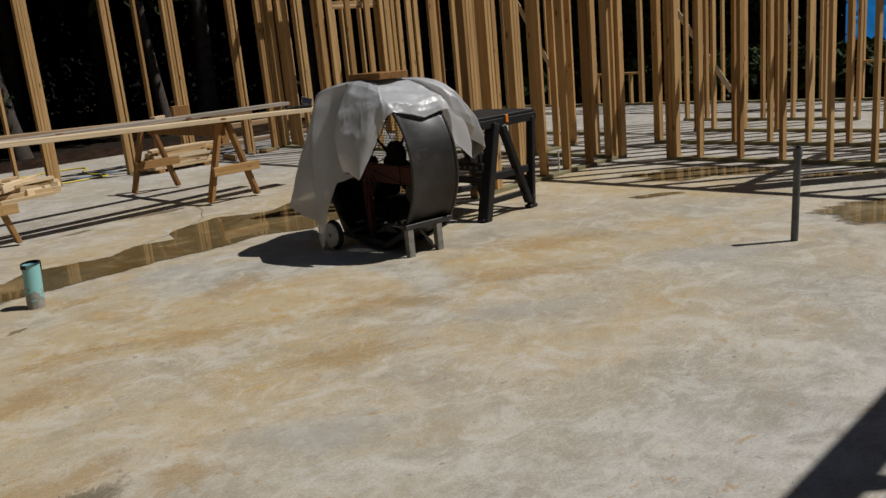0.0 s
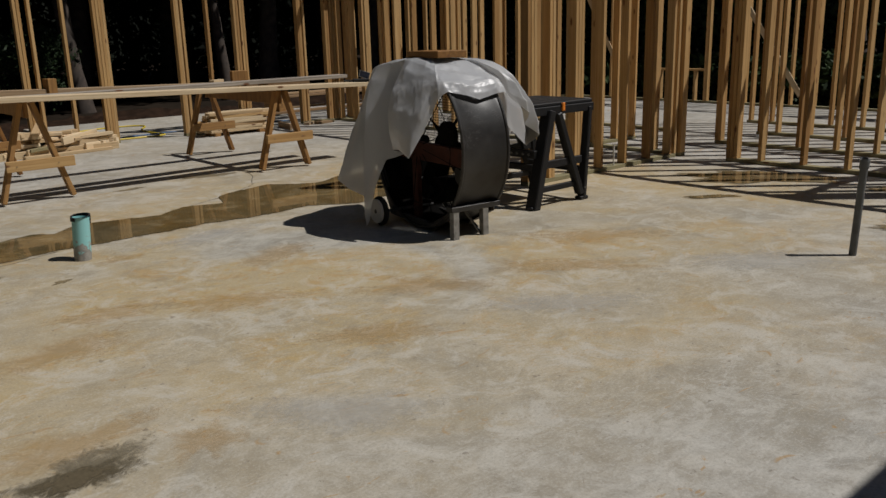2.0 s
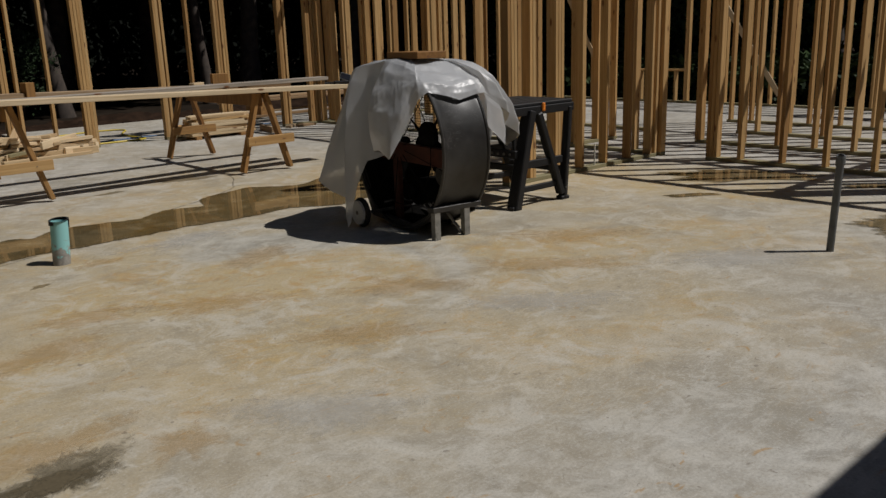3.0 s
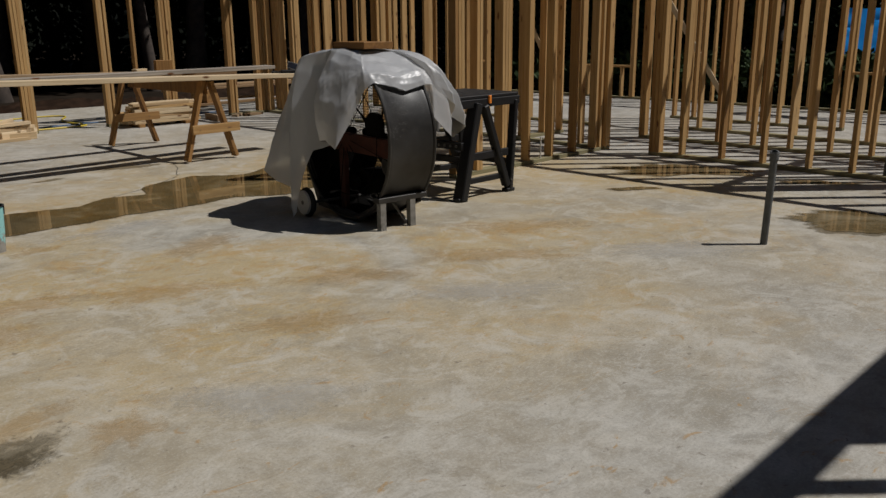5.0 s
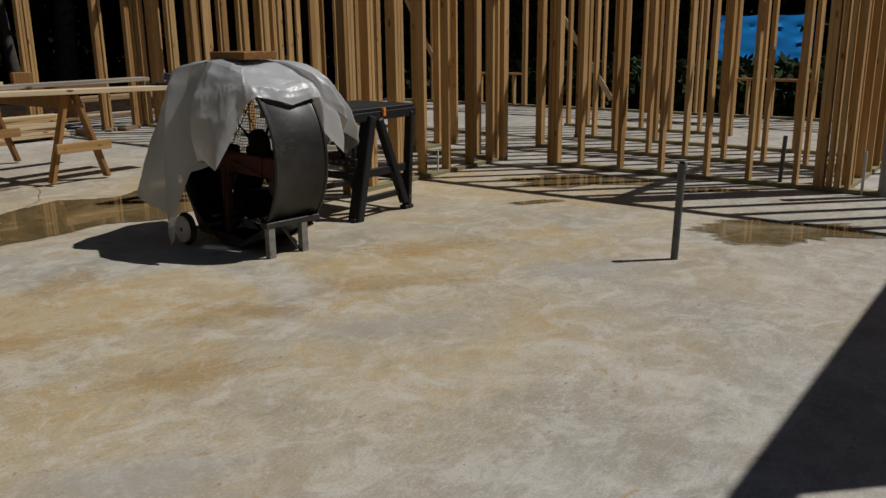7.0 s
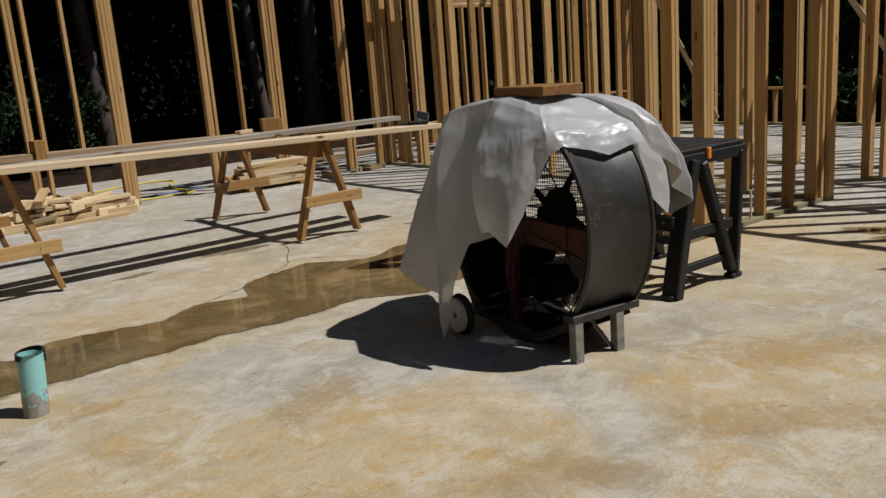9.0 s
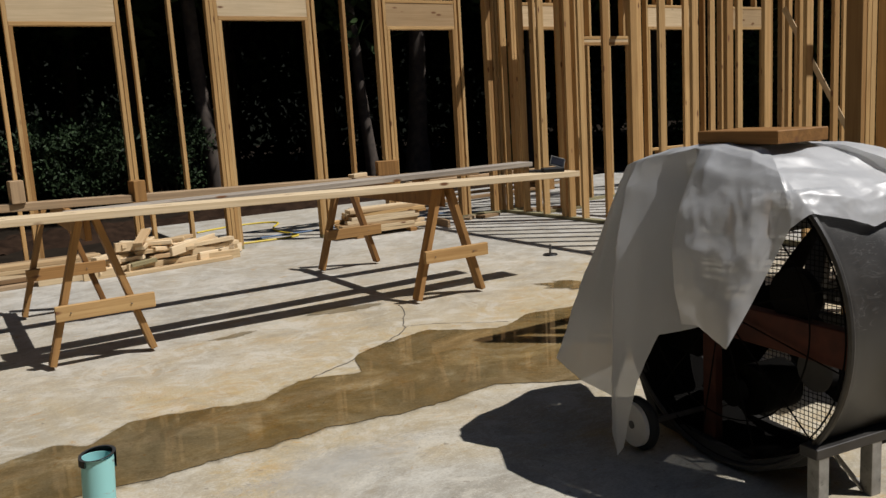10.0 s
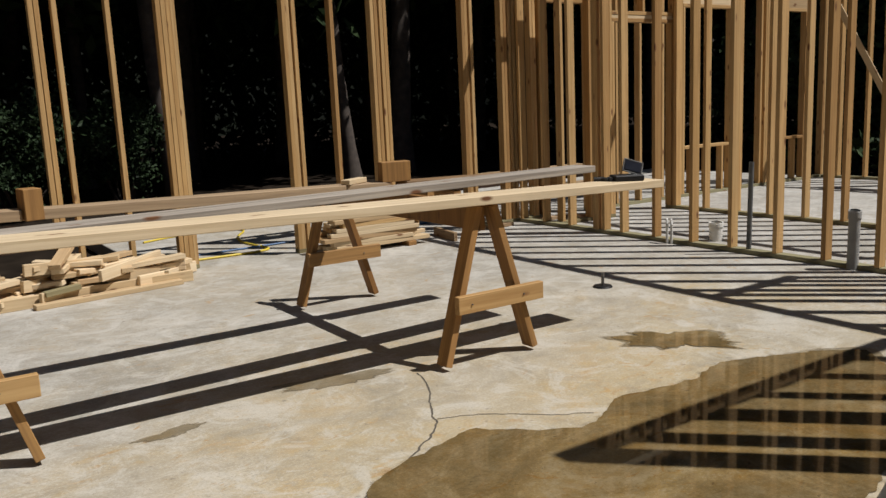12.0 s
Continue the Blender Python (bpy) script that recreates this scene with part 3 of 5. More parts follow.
PVC = plain("white_pvc", (0.66, 0.65, 0.61), 0.4, 0.0, 0.1, 9, 0.05, wear=((0.42, 0.40, 0.36), 0.62))
LEADP = plain("grey_pvc", (0.30, 0.30, 0.29), 0.5, 0.0, 0.2, 6, 0.1)
YELLOW = plain("yellow_hose", (0.62, 0.47, 0.05), 0.45, 0.0, 0.15, 30)
BLUEH = plain("blue_hose", (0.05, 0.12, 0.25), 0.45, 0.0, 0.15, 30)


def sheet_plastic():
    m = bpy.data.materials.new("builders_film")
    m.use_nodes = True
    nt = m.node_tree
    nt.nodes.remove(nt.nodes["Principled BSDF"])
    out = nt.nodes["Material Output"]
    mp = coords(nt)
    n1 = noise_tex(nt, mp.outputs[0], 2.5, 6, 0.6, 0.8)
    n2 = noise_tex(nt, mp.outputs[0], 16, 5, 0.6, 0.4)
    col = ramp(nt, n1.outputs[0], [(0.3, (0.80, 0.82, 0.85)), (0.7, (0.90, 0.915, 0.935))]).outputs[0]
    d, t, g, p = (nt.nodes.new("ShaderNodeBsdf" + k) for k in ("Diffuse", "Translucent", "Glossy", "Transparent"))
    for x in (d, t):
        nt.links.new(col, x.inputs[0])
    g.inputs["Roughness"].default_value = 0.36
    bp = node(nt, "ShaderNodeBump", Strength=0.07, Distance=0.01)
    nt.links.new(n2.outputs[0], bp.inputs["Height"])
    for x in (d, t, g):
        nt.links.new(bp.outputs[0], x.inputs["Normal"])
    fr = node(nt, "ShaderNodeFresnel", IOR=1.45)
    nt.links.new(bp.outputs[0], fr.inputs["Normal"])

    def blend(f, a, b):
        x = nt.nodes.new("ShaderNodeMixShader")
        if hasattr(f, "links"):
            nt.links.new(f, x.inputs[0])
        else:
            x.inputs[0].default_value = f
        nt.links.new(a, x.inputs[1])
        nt.links.new(b, x.inputs[2])
        return x.outputs[0]

    body = blend(0.52, d.outputs[0], t.outputs[0])
    clear = ramp(nt, n1.outputs[0], [(0.3, (0.10,) * 3), (0.7, (0.20,) * 3)])
    body = blend(clear.outputs[0], body, p.outputs[0])
    nt.links.new(blend(fr.outputs[0], body, g.outputs[0]), out.inputs[0])
    return m


FILM = sheet_plastic()


def thing(name, label, category, m=None, group=""):
    ob = new(name)
    if m is not None:
        ob.matrix_basis = m
    return tagged(ob, label, category, group)


# ---- drum fan ----
FX, FY, FZ, FR, FW, FTURN = 3.615, 4.445, 0.58, 0.565, 0.37, -7.0


def ring(bm, x, r, thick, seg=72, minor=6):
    rows = []
    for i in range(seg):
        a = 2 * math.pi * i / seg
        rows.append([bm.verts.new((x + thick * math.cos(b), (r + thick * math.sin(b)) * math.cos(a), (r + thick * math.sin(b)) * math.sin(a)))
                     for b in (2 * math.pi * k / minor for k in range(minor))])
    for i in range(seg):
        for k in range(minor):
            bm.faces.new((rows[i][k], rows[i][(k + 1) % minor], rows[(i + 1) % seg][(k + 1) % minor], rows[(i + 1) % seg][k]))


def drum_fan():
    root = thing("drum_fan", "large worn black drum fan on wheels, half under plastic", "fan", pose(FX, FY, 0, 0, 0, FTURN))
    w = FW
    at = Matrix.Translation((0, 0, FZ))
    # shell: outer skin with a shallow swage at each rim, and an inner skin
    bm = bmesh.new()
    prof = [(0, FR), (0.03, FR), (0.045, FR - 0.008), (w - 0.045, FR - 0.008), (w - 0.03, FR), (w, FR), (w, FR - 0.012), (w - 0.03, FR - 0.014), (0.03, FR - 0.014), (0, FR - 0.012)]
    seg = 96
    rows = [[bm.verts.new((x, r * math.cos(2 * math.pi * i / seg), r * math.sin(2 * math.pi * i / seg))) for x, r in prof] for i in range(seg)]
    for i in range(seg):
        for k in range(len(prof)):
            k2 = (k + 1) % len(prof)
            bm.faces.new((rows[i][k], rows[i][k2], rows[(i + 1) % seg][k2], rows[(i + 1) % seg][k]))
    bmesh.ops.recalc_face_normals(bm, faces=bm.faces)
    me = mesh_of("drum", bm, SKIN)
    # inward faces get the steel colour with the drum's inner shade painted in
    me.materials.append(SHADED)
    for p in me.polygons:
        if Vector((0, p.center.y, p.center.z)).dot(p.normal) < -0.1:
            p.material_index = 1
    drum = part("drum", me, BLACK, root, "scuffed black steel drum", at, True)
    for x in (0.0, w):
        bm = bmesh.new()
        ring(bm, x, FR, 0.011, 96, 8)
        part("rim", bm, BLACK, drum, "", None, True)
    # seam strip over the shell
    part("seam", box(w - 0.06, 0.05, 0.004, 0.001), BLACK, drum, "", Matrix.Rotation(radians(-118), 4, "X") @ Matrix.Translation((w / 2, 0, FR - 0.003)))
    # front guard: spokes and thin rings; rear guard: square mesh
    bm = bmesh.new()
    for r in (0.40, FR - 0.03):
        ring(bm, 0.012, float(r), 0.003, 64, 5)
    tagged(part("front_guard", bm, SHADED, root, "black wire guard", at), kind="stuff")
    for i in range(12):
        bm = bmesh.new()
        a = 2 * math.pi * i / 12 + 0.2
        rod(bm, (0.016, 0.07 * math.cos(a), 0.07 * math.sin(a)), (0.016, (FR - 0.01) * math.cos(a), (FR - 0.01) * math.sin(a)), 0.003, 6)
        part("guard_spoke", bm, SHADED, root, "", at)
    bm = bmesh.new()
    g = 0.0195
    k = int(FR / g)
    for i in range(-k, k + 1):
        h = math.sqrt(max(0.0, (FR - 0.015) ** 2 - (i * g) ** 2))
        if h > 0.02:
            rod(bm, (w - 0.016, i * g, -h), (w - 0.016, i * g, h), 0.0017, 4)
            rod(bm, (w - 0.012, -h, i * g), (w - 0.012, h, i * g), 0.0017, 4)
    tagged(part("rear_guard", bm, SHADED, root, "black square wire mesh", at), kind="stuff")
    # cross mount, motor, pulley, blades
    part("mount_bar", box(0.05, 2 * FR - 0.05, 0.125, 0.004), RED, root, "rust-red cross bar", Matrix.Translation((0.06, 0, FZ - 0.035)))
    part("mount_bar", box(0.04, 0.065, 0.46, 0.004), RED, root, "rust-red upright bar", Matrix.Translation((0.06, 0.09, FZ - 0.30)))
    part("pulley", tube(0.095, 0.095, 0.035, 32), SHADED, root, "black belt pulley", Matrix.Translation((0.08, -0.28, FZ + 0.095)) @ pose(0, 0, 0, 0, 90, 0), True)
    part("pulley", tube(0.055, 0.055, 0.035, 24), SHADED, root, "", Matrix.Translation((0.10, 0.02, FZ - 0.33)) @ pose(0, 0, 0, 0, 90, 0), True)
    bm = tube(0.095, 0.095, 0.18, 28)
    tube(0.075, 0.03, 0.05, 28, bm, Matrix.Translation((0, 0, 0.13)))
    part("motor", bm, SHADED, root, "black electric motor", Matrix.Translation((0.24, 0.0, FZ - 0.33)) @ pose(0, 0, 0, 0, 90, 0), True)
    part("belt_housing", box(0.16, 0.20, 0.30, 0.02, None, Matrix.Translation((0.22, 0.36, FZ - 0.12))), SHADED, root, "black sheet steel belt housing")
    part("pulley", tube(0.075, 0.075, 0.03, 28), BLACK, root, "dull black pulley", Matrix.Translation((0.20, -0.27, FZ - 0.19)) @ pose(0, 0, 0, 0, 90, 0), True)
    part("hub", tube(0.06, 0.06, 0.12, 24), SHADED, root, "", Matrix.Translation((0.26, 0, FZ)) @ pose(0, 0, 0, 0, 90, 0), True)
    for i in range(4):
        bm = bmesh.new()
        n = 8
        top, low = [], []
        for j in range(n + 1):
            f = j / n
            r = 0.05 + (FR - 0.08) * f
            wide = 0.03 + 0.055 * math.sin(math.pi * (0.25 + 0.6 * f))
            tw = radians(62 - 34 * f)
            for lst, sgn in ((top, 1), (low, -1)):
                lst.append((sgn * wide * math.cos(tw), sgn * wide * math.sin(tw), r))
        vt = [[bm.verts.new((x + o, y, z)) for x, y, z in lst] for lst in (low, top) for o in (-0.002, 0.002)]
        for j in range(n):
            for a, b in ((0, 2), (2, 3), (3, 1), (1, 0)):
                bm.faces.new((vt[a][j], vt[b][j], vt[b][j + 1], vt[a][j + 1]))
        bmesh.ops.recalc_face_normals(bm, faces=bm.faces)
        part("blade", bm, SHADED, root, "", Matrix.Translation((0.27, 0, FZ)) @ pose(0, 0, 0, 35 + 90 * i, 0, 0), True)
    # base: leg frame, skids, axle and wheels
    for x in (0.0, 0.245):
        bm = bmesh.new()
        box(0.006, 0.045, 0.19, 0.001, bm, Matrix.Translation((x - 0.02, -0.45, 0.095)))
        box(0.045, 0.006, 0.19, 0.001, bm, Matrix.Translation((x, -0.47, 0.0955)))
        part("leg", bm, ZINC, root, "bare steel angle leg")
    part("leg_rail", box(w + 0.03, 0.07, 0.035, 0.002, None, Matrix.Translation((w / 2 - 0.02, -0.44, 0.205))), BLACK, root)
    bm = bmesh.new()
    beam_between(bm, (0.225, -0.44, 0.01), (0.16, -0.33, 0.17), 0.03, 0.008)
    part("leg_brace", bm, ZINC, root)
    for x in (0.02, 0.33):
        bm = bmesh.new()
        beam_between(bm, (x, -0.43, 0.17), (x, -0.15, 0.035), 0.03, 0.04)
        beam_between(bm, (x, -0.17, 0.035), (x, 0.38, 0.06), 0.03, 0.04)
        part("base_rail", bm, BLACK, root)
        bm = bmesh.new()
        beam_between(bm, (x, 0.36, 0.05), (x, 0.545, 0.40), 0.03, 0.05)
        part("base_upright", bm, BLACK, root)
    part("base_panel", box(w - 0.04, 0.012, 0.34, 0.003, None, Matrix.Translation((w / 2, 0.475, 0.22)) @ pose(0, 0, 0, -28, 0, 0)), BLACK, root, "black sheet steel skirt")
    bm = bmesh.new()
    rod(bm, (-0.20, 0.25, 0.10), (0.50, 0.25, 0.10), 0.011)
    part("axle", bm, STEEL, root)
    for x in (-0.18, 0.48):
        inward = 0.016 if x < 0 else -0.016
        wheel = part("wheel", tube(0.086, 0.086, 0.045, 36), WHITE, root, "white plastic wheel", Matrix.Translation((x, 0.25, 0.108)) @ pose(0, 0, 0, 0, 90, 0), True)
        bm = bmesh.new()
        ring(bm, 0, 0.086, 0.021, 40, 10)
        part("tyre", bm, RUBBER, wheel, "black rubber tyre", Matrix.Translation((0, 0, inward)) @ pose(0, 0, 0, 0, -90, 0), True)
        part("wheel_cap", tube(0.016, 0.012, 0.05, 16), STEEL, wheel)
    return root


fan = drum_fan()


# ---- plastic sheet thrown over the fan ----
def film_over_fan():
    """A stiff film laid over the drum: flat facets between sharp folds, from the top over a shoulder down to a ragged hem."""
    rng = random.Random(17)
    # hem, shoulder, and how far the fall between them stands out
    over_side = [((3.974, 3.925, 0.95), (3.97, 4.05, 1.075), 0.03),
        ((3.891, 3.945, 0.94), (3.896, 4.066, 1.078), 0.035),
        ((3.755, 3.945, 0.915), (3.79, 4.09, 1.081), 0.03),
        ((3.666, 3.98, 0.945), (3.695, 4.137, 1.098), 0.04),
        ((3.545, 4.03, 0.97), (3.583, 4.178, 1.108), 0.02)]
    front_flap = [((3.50, 4.065, 0.93), (3.56, 4.15, 1.10), 0.02),
        ((3.47, 4.095, 0.84), (3.556, 4.20, 1.12), 0.03),
        ((3.405, 4.135, 0.69), (3.555, 4.25, 1.135), 0.05),
        ((3.322, 4.164, 0.555), (3.56, 4.33, 1.15), 0.055),
        ((3.36, 4.31, 0.60), (3.578, 4.43, 1.168), 0.085),
        ((3.375, 4.40, 0.585), (3.585, 4.49, 1.17), 0.10)]
    recess = [((3.51, 4.42, 0.55), (3.60, 4.525, 1.168), -0.03),
        ((3.49, 4.51, 0.515), (3.60, 4.575, 1.16), -0.03),
        ((3.455, 4.58, 0.495), (3.575, 4.64, 1.145), 0.0)]
    left_curtain = [((3.39, 4.635, 0.30), (3.53, 4.71, 1.135), 0.03),
        ((3.345, 4.66, 0.06), (3.525, 4.735, 1.13), 0.075),
        ((3.331, 4.68, 0.025), (3.525, 4.75, 1.125), 0.05),
        ((3.36, 4.735, 0.11), (3.53, 4.77, 1.12), 0.035),
        ((3.43, 4.80, 0.20), (3.55, 4.79, 1.115), -0.075),
        ((3.375, 4.93, 0.255), (3.56, 4.83, 1.105), 0.025),
        ((3.372, 5.07, 0.316), (3.60, 4.87, 1.085), 0.015),
        ((3.48, 5.09, 0.35), (3.68, 4.95, 1.03), 0.02),
        ((3.66, 5.07, 0.40), (3.80, 5.01, 0.95), 0.02)]
    rear_bunch = [((4.025, 5.269, 0.424), (3.994, 5.092, 0.938), 0.03),
        ((4.129, 5.07, 0.677), (4.069, 4.903, 1.03), 0.02),
        ((4.134, 4.788, 0.893), (4.07, 4.736, 1.085), 0.01),
        ((4.078, 4.518, 0.98), (4.035, 4.536, 1.139), 0.01),
        ((4.052, 4.322, 0.975), (4.005, 4.365, 1.151), 0.02),
        ((4.06, 4.12, 0.874), (3.99, 4.194, 1.134), 0.02),
        ((4.20, 4.14, 0.70), (4.05, 4.10, 1.117), 0.03),
        ((4.28, 4.02, 0.55), (4.08, 4.06, 1.108), 0.04),
        ((4.22, 3.84, 0.65), (4.06, 4.03, 1.108), 0.06),
        ((4.14, 3.91, 0.72), (4.03, 4.015, 1.105), 0.03),
        ((4.06, 3.78, 0.815), (4.0, 4.0, 1.10), 0.05),
        ((3.99, 3.89, 0.905), (3.975, 3.99, 1.09), 0.02)]
    falls = over_side + front_flap + recess + left_curtain + rear_bunch
    m = len(falls)
    C = Vector((3.765, 4.40, 1.165))
    cols = []
    for k, (h, s, puff) in enumerate(falls):
        h, s = Vector(h), Vector(s)
        out = Vector((h.x - 3.77, h.y - FY, 0)).normalized()
        col = []
        for f in (0.30, 0.62, 0.85):
            p = C.lerp(s, f)
            arc = FZ + math.sqrt(max(0.0, (FR + 0.012) ** 2 - (p.y - FY + 0.17 * (p.x - FX)) ** 2))
            p.z = max(p.z, arc, 1.178 + (s.z - 1.178) * f ** 2.6) + (rng.uniform(-0.004, 0.014) if f > 0.5 else 0)
            col.append(p)
        col.append(s)
        drop = (h - s).length
        for f, w in ((0.12, 0.5), (0.32, 0.9), (0.55, 1.0), (0.78, 0.7)):
            p = s.lerp(h, f) + out * (puff * w + rng.uniform(-0.010, 0.010) * min(1, drop * 2.5))
            p.z += rng.uniform(-0.02, 0.02) * min(1, drop)
            col.append(p)
        col.append(h)
        cols.append(col)
    grid = np.array([[tuple(p) for p in c] for c in cols])
    # fill between the folds with flat facets, then soften them a little
    def fill(g, reps, axis, wrap):
        g = np.moveaxis(g, axis, 0)
        nxt = np.roll(g, -1, 0) if wrap else g[1:]
        cur = g if wrap else g[:-1]
        f = (np.arange(reps) / reps).reshape(1, -1, *([1] * (g.ndim - 1)))
        res = (cur[:, None] * (1 - f) + nxt[:, None] * f).reshape(-1, *g.shape[1:])
        if not wrap:
            res = np.concatenate([res, g[-1:]])
        return np.moveaxis(res, 0, axis)

    P = fill(fill(grid, 11, 0, True), 10, 1, False)
    for it in range(2):
        Q = P.copy()
        Q[:, 1:-1] = (P[:, 1:-1] * 2 + P[:, :-2] + P[:, 2:] + np.roll(P, 1, 0)[:, 1:-1] + np.roll(P, -1, 0)[:, 1:-1]) / 6
        Q[:, -1] = (P[:, -1] * 10 + np.roll(P, 1, 0)[:, -1] + np.roll(P, -1, 0)[:, -1]) / 12
        P = Q
    n, r = P.shape[:2]
    # fine creases of stiff film
    for i in range(n):
        for j in range(r):
            x, y, z = P[i, j]
            d = 0.013 * (0.3 - abs(noise.noise((x * 6 + z * 2, y * 6 - z * 1.5, z * 2.5)))) + 0.008 * (0.3 - abs(noise.noise((x * 12 + 3, y * 12 + z * 4, z * 5)))) + 0.004 * (0.3 - abs(noise.noise((x * 27 + 3, y * 27, z * 20))))
            o = Vector((x - 3.77, (y - FY) * 0.8, (z - 0.6) * 0.9)).normalized() * (d * min(1.0, j / 20) * (0.4 if z > 1.04 else 1.0))
            P[i, j] += (o.x, o.y, o.z)
    # keep it outside the drum
    ca, sa = math.cos(radians(FTURN)), math.sin(radians(FTURN))
    du = (P[..., 0] - FX) * ca + (P[..., 1] - FY) * sa
    dv = (P[..., 1] - FY) * ca - (P[..., 0] - FX) * sa
    dz = P[..., 2] - FZ
    rr = np.hypot(dv, dz) + 1e-9
    deep = np.stack([FR + 0.018 - rr, du + 0.02, FW + 0.02 - du], -1)
    hitm = (deep > 0).all(-1)
    which = deep.argmin(-1)
    s = hitm & (which == 0)
    grow = 1 + np.where(s, deep[..., 0] / rr, 0)
    dv, dz = dv * grow, dz * grow
    du = du - np.where(hitm & (which == 1), deep[..., 1], 0) + np.where(hitm & (which == 2), deep[..., 2], 0)
    P = np.stack([FX + du * ca - dv * sa, FY + dv * ca + du * sa, FZ + dz], -1)
    P[..., 2] = np.maximum(P[..., 2], 0.006)
    bm = bmesh.new()
    vs = [[bm.verts.new(p) for p in row] for row in P]
    cv = bm.verts.new((C.x, C.y, C.z - 0.003))
    for i in range(n):
        i2 = (i + 1) % n
        bm.faces.new((cv, vs[i][0], vs[i2][0]))
        for j in range(r - 1):
            bm.faces.new((vs[i][j], vs[i][j + 1], vs[i2][j + 1], vs[i2][j]))
    bmesh.ops.recalc_face_normals(bm, faces=bm.faces)
    me = smooth(mesh_of("plastic_sheet", bm, FILM), 25)
    return tagged(new("plastic_sheet", me), "crumpled milky clear plastic sheet draped over the drum fan", "plastic sheet")


film = film_over_fan()

weight = new("wood_block", mesh_of("wood_block", box(0.24, 0.045, 0.37, 0.003), HORSE))
weight.matrix_basis = Matrix.Translation((3.77, 4.38, 1.203)) @ pose(0, 0, 0, 90, 0, -6)
tagged(weight, "short thick pine board weighing down the plastic sheet", "wood block")


# ---- black folding work stand ----
def work_stand():
    root = thing("work_stand", "black plastic folding work stand with an orange clip", "work stand", pose(0, 0, 0))
    y0, y1 = 4.25, 4.88
    bm = box(0.80, 0.60, 0.028, 0.006, None, Matrix.Translation((4.92, 4.565, 0.788)))
    part("top", bm, BPLAST, root, "black plastic top")
    for y in (4.262, 4.868):
        part("top_rail", box(0.80, 0.024, 0.065, 0.004, None, Matrix.Translation((4.92, y, 0.742))), BPLAST, root)
    for k in range(5):
        part("top_rib", box(0.70, 0.012, 0.006, 0.002, None, Matrix.Translation((4.92, 4.36 + 0.10 * k, 0.803))), BPLAST, root)
    for y, s in ((y0, 0.0), (y1, 0.14)):
        for a, b, w in (((4.60 + s, y, 0.0), (4.80 + s, y + 0.02, 0.745), 0.10), ((5.16 + s, y, 0.05), (4.90 + s, y + 0.02, 0.72), 0.07), ((5.185 + s, y, 0.0), (5.27, y + 0.02, 0.745), 0.065)):
            bm = bmesh.new()
            beam_between(bm, a, b, w, w * 0.75, 0.0, 0.008)
            part("leg", bm, BPLAST, root)
        for x in (4.60 + s, 5.185 + s):
            part("foot", box(0.10, 0.065, 0.03, 0.006, None, Matrix.Translation((x, y, 0.015))), BPLAST, root)
        part("cross_rail", box(0.50, 0.03, 0.06, 0.004, None, Matrix.Translation((4.93 + s, y + 0.012, 0.33 if s == 0 else 0.38))), BPLAST, root)
        part("cross_rail", box(0.54, 0.03, 0.045, 0.004, None, Matrix.Translation((4.91 + s, y + 0.01, 0.14))), BPLAST, root)
    for x, z in ((4.72, 0.30), (5.22, 0.24)):
        part("side_rail", box(0.035, 0.60, 0.05, 0.004, None, Matrix.Translation((x, 4.57, z))), BPLAST, root)
    bar = part("tool_rail", box(0.05, 0.60, 0.06, 0.004, None, Matrix.Translation((4.66, 4.57, 0.42))), BPLAST, root)
    for k in range(9):
        part("rail_stud", tube(0.010, 0.010, 0.012, 12, None, Matrix.Translation((4.632, 4.32 + 0.062 * k, 0.42)) @ pose(0, 0, 0, 0, 90, 0)), STEEL, bar)
    part("clip", box(0.03, 0.018, 0.062, 0.004, None, Matrix.Translation((4.94, 4.244, 0.765))), ORANGE, root, "orange plastic clip")
    for x, z in ((4.63, 0.12), (4.66, 0.22), (5.19, 0.10)):
        part("screw", tube(0.008, 0.008, 0.01, 10, None, Matrix.Translation((x, 4.222, z)) @ pose(0, 0, 0, 90, 0, 0)), STEEL, root)
    return root


stand = work_stand()


# ---- sawhorses and planks ----
def board(name, a, b, thick, wide, material, label, category="plank", tilt=0.0, group=""):
    """One loose board whose broad face lies up, from a to b along its middle."""
    a, b = Vector(a), Vector(b)
    d = (b - a).normalized()
    side = Vector((0, 0, 1)).cross(d).normalized()
    up = d.cross(side)
    me = mesh_of(name, box(wide, thick, (b - a).length, 0.003), material)
    ob = new(name, me)
    ob.matrix_basis = Matrix.Translation((a + b) / 2) @ Matrix((side, up, d)).transposed().to_4x4() @ Matrix.Rotation(tilt, 4, "Z")
    return tagged(ob, label, category, group)


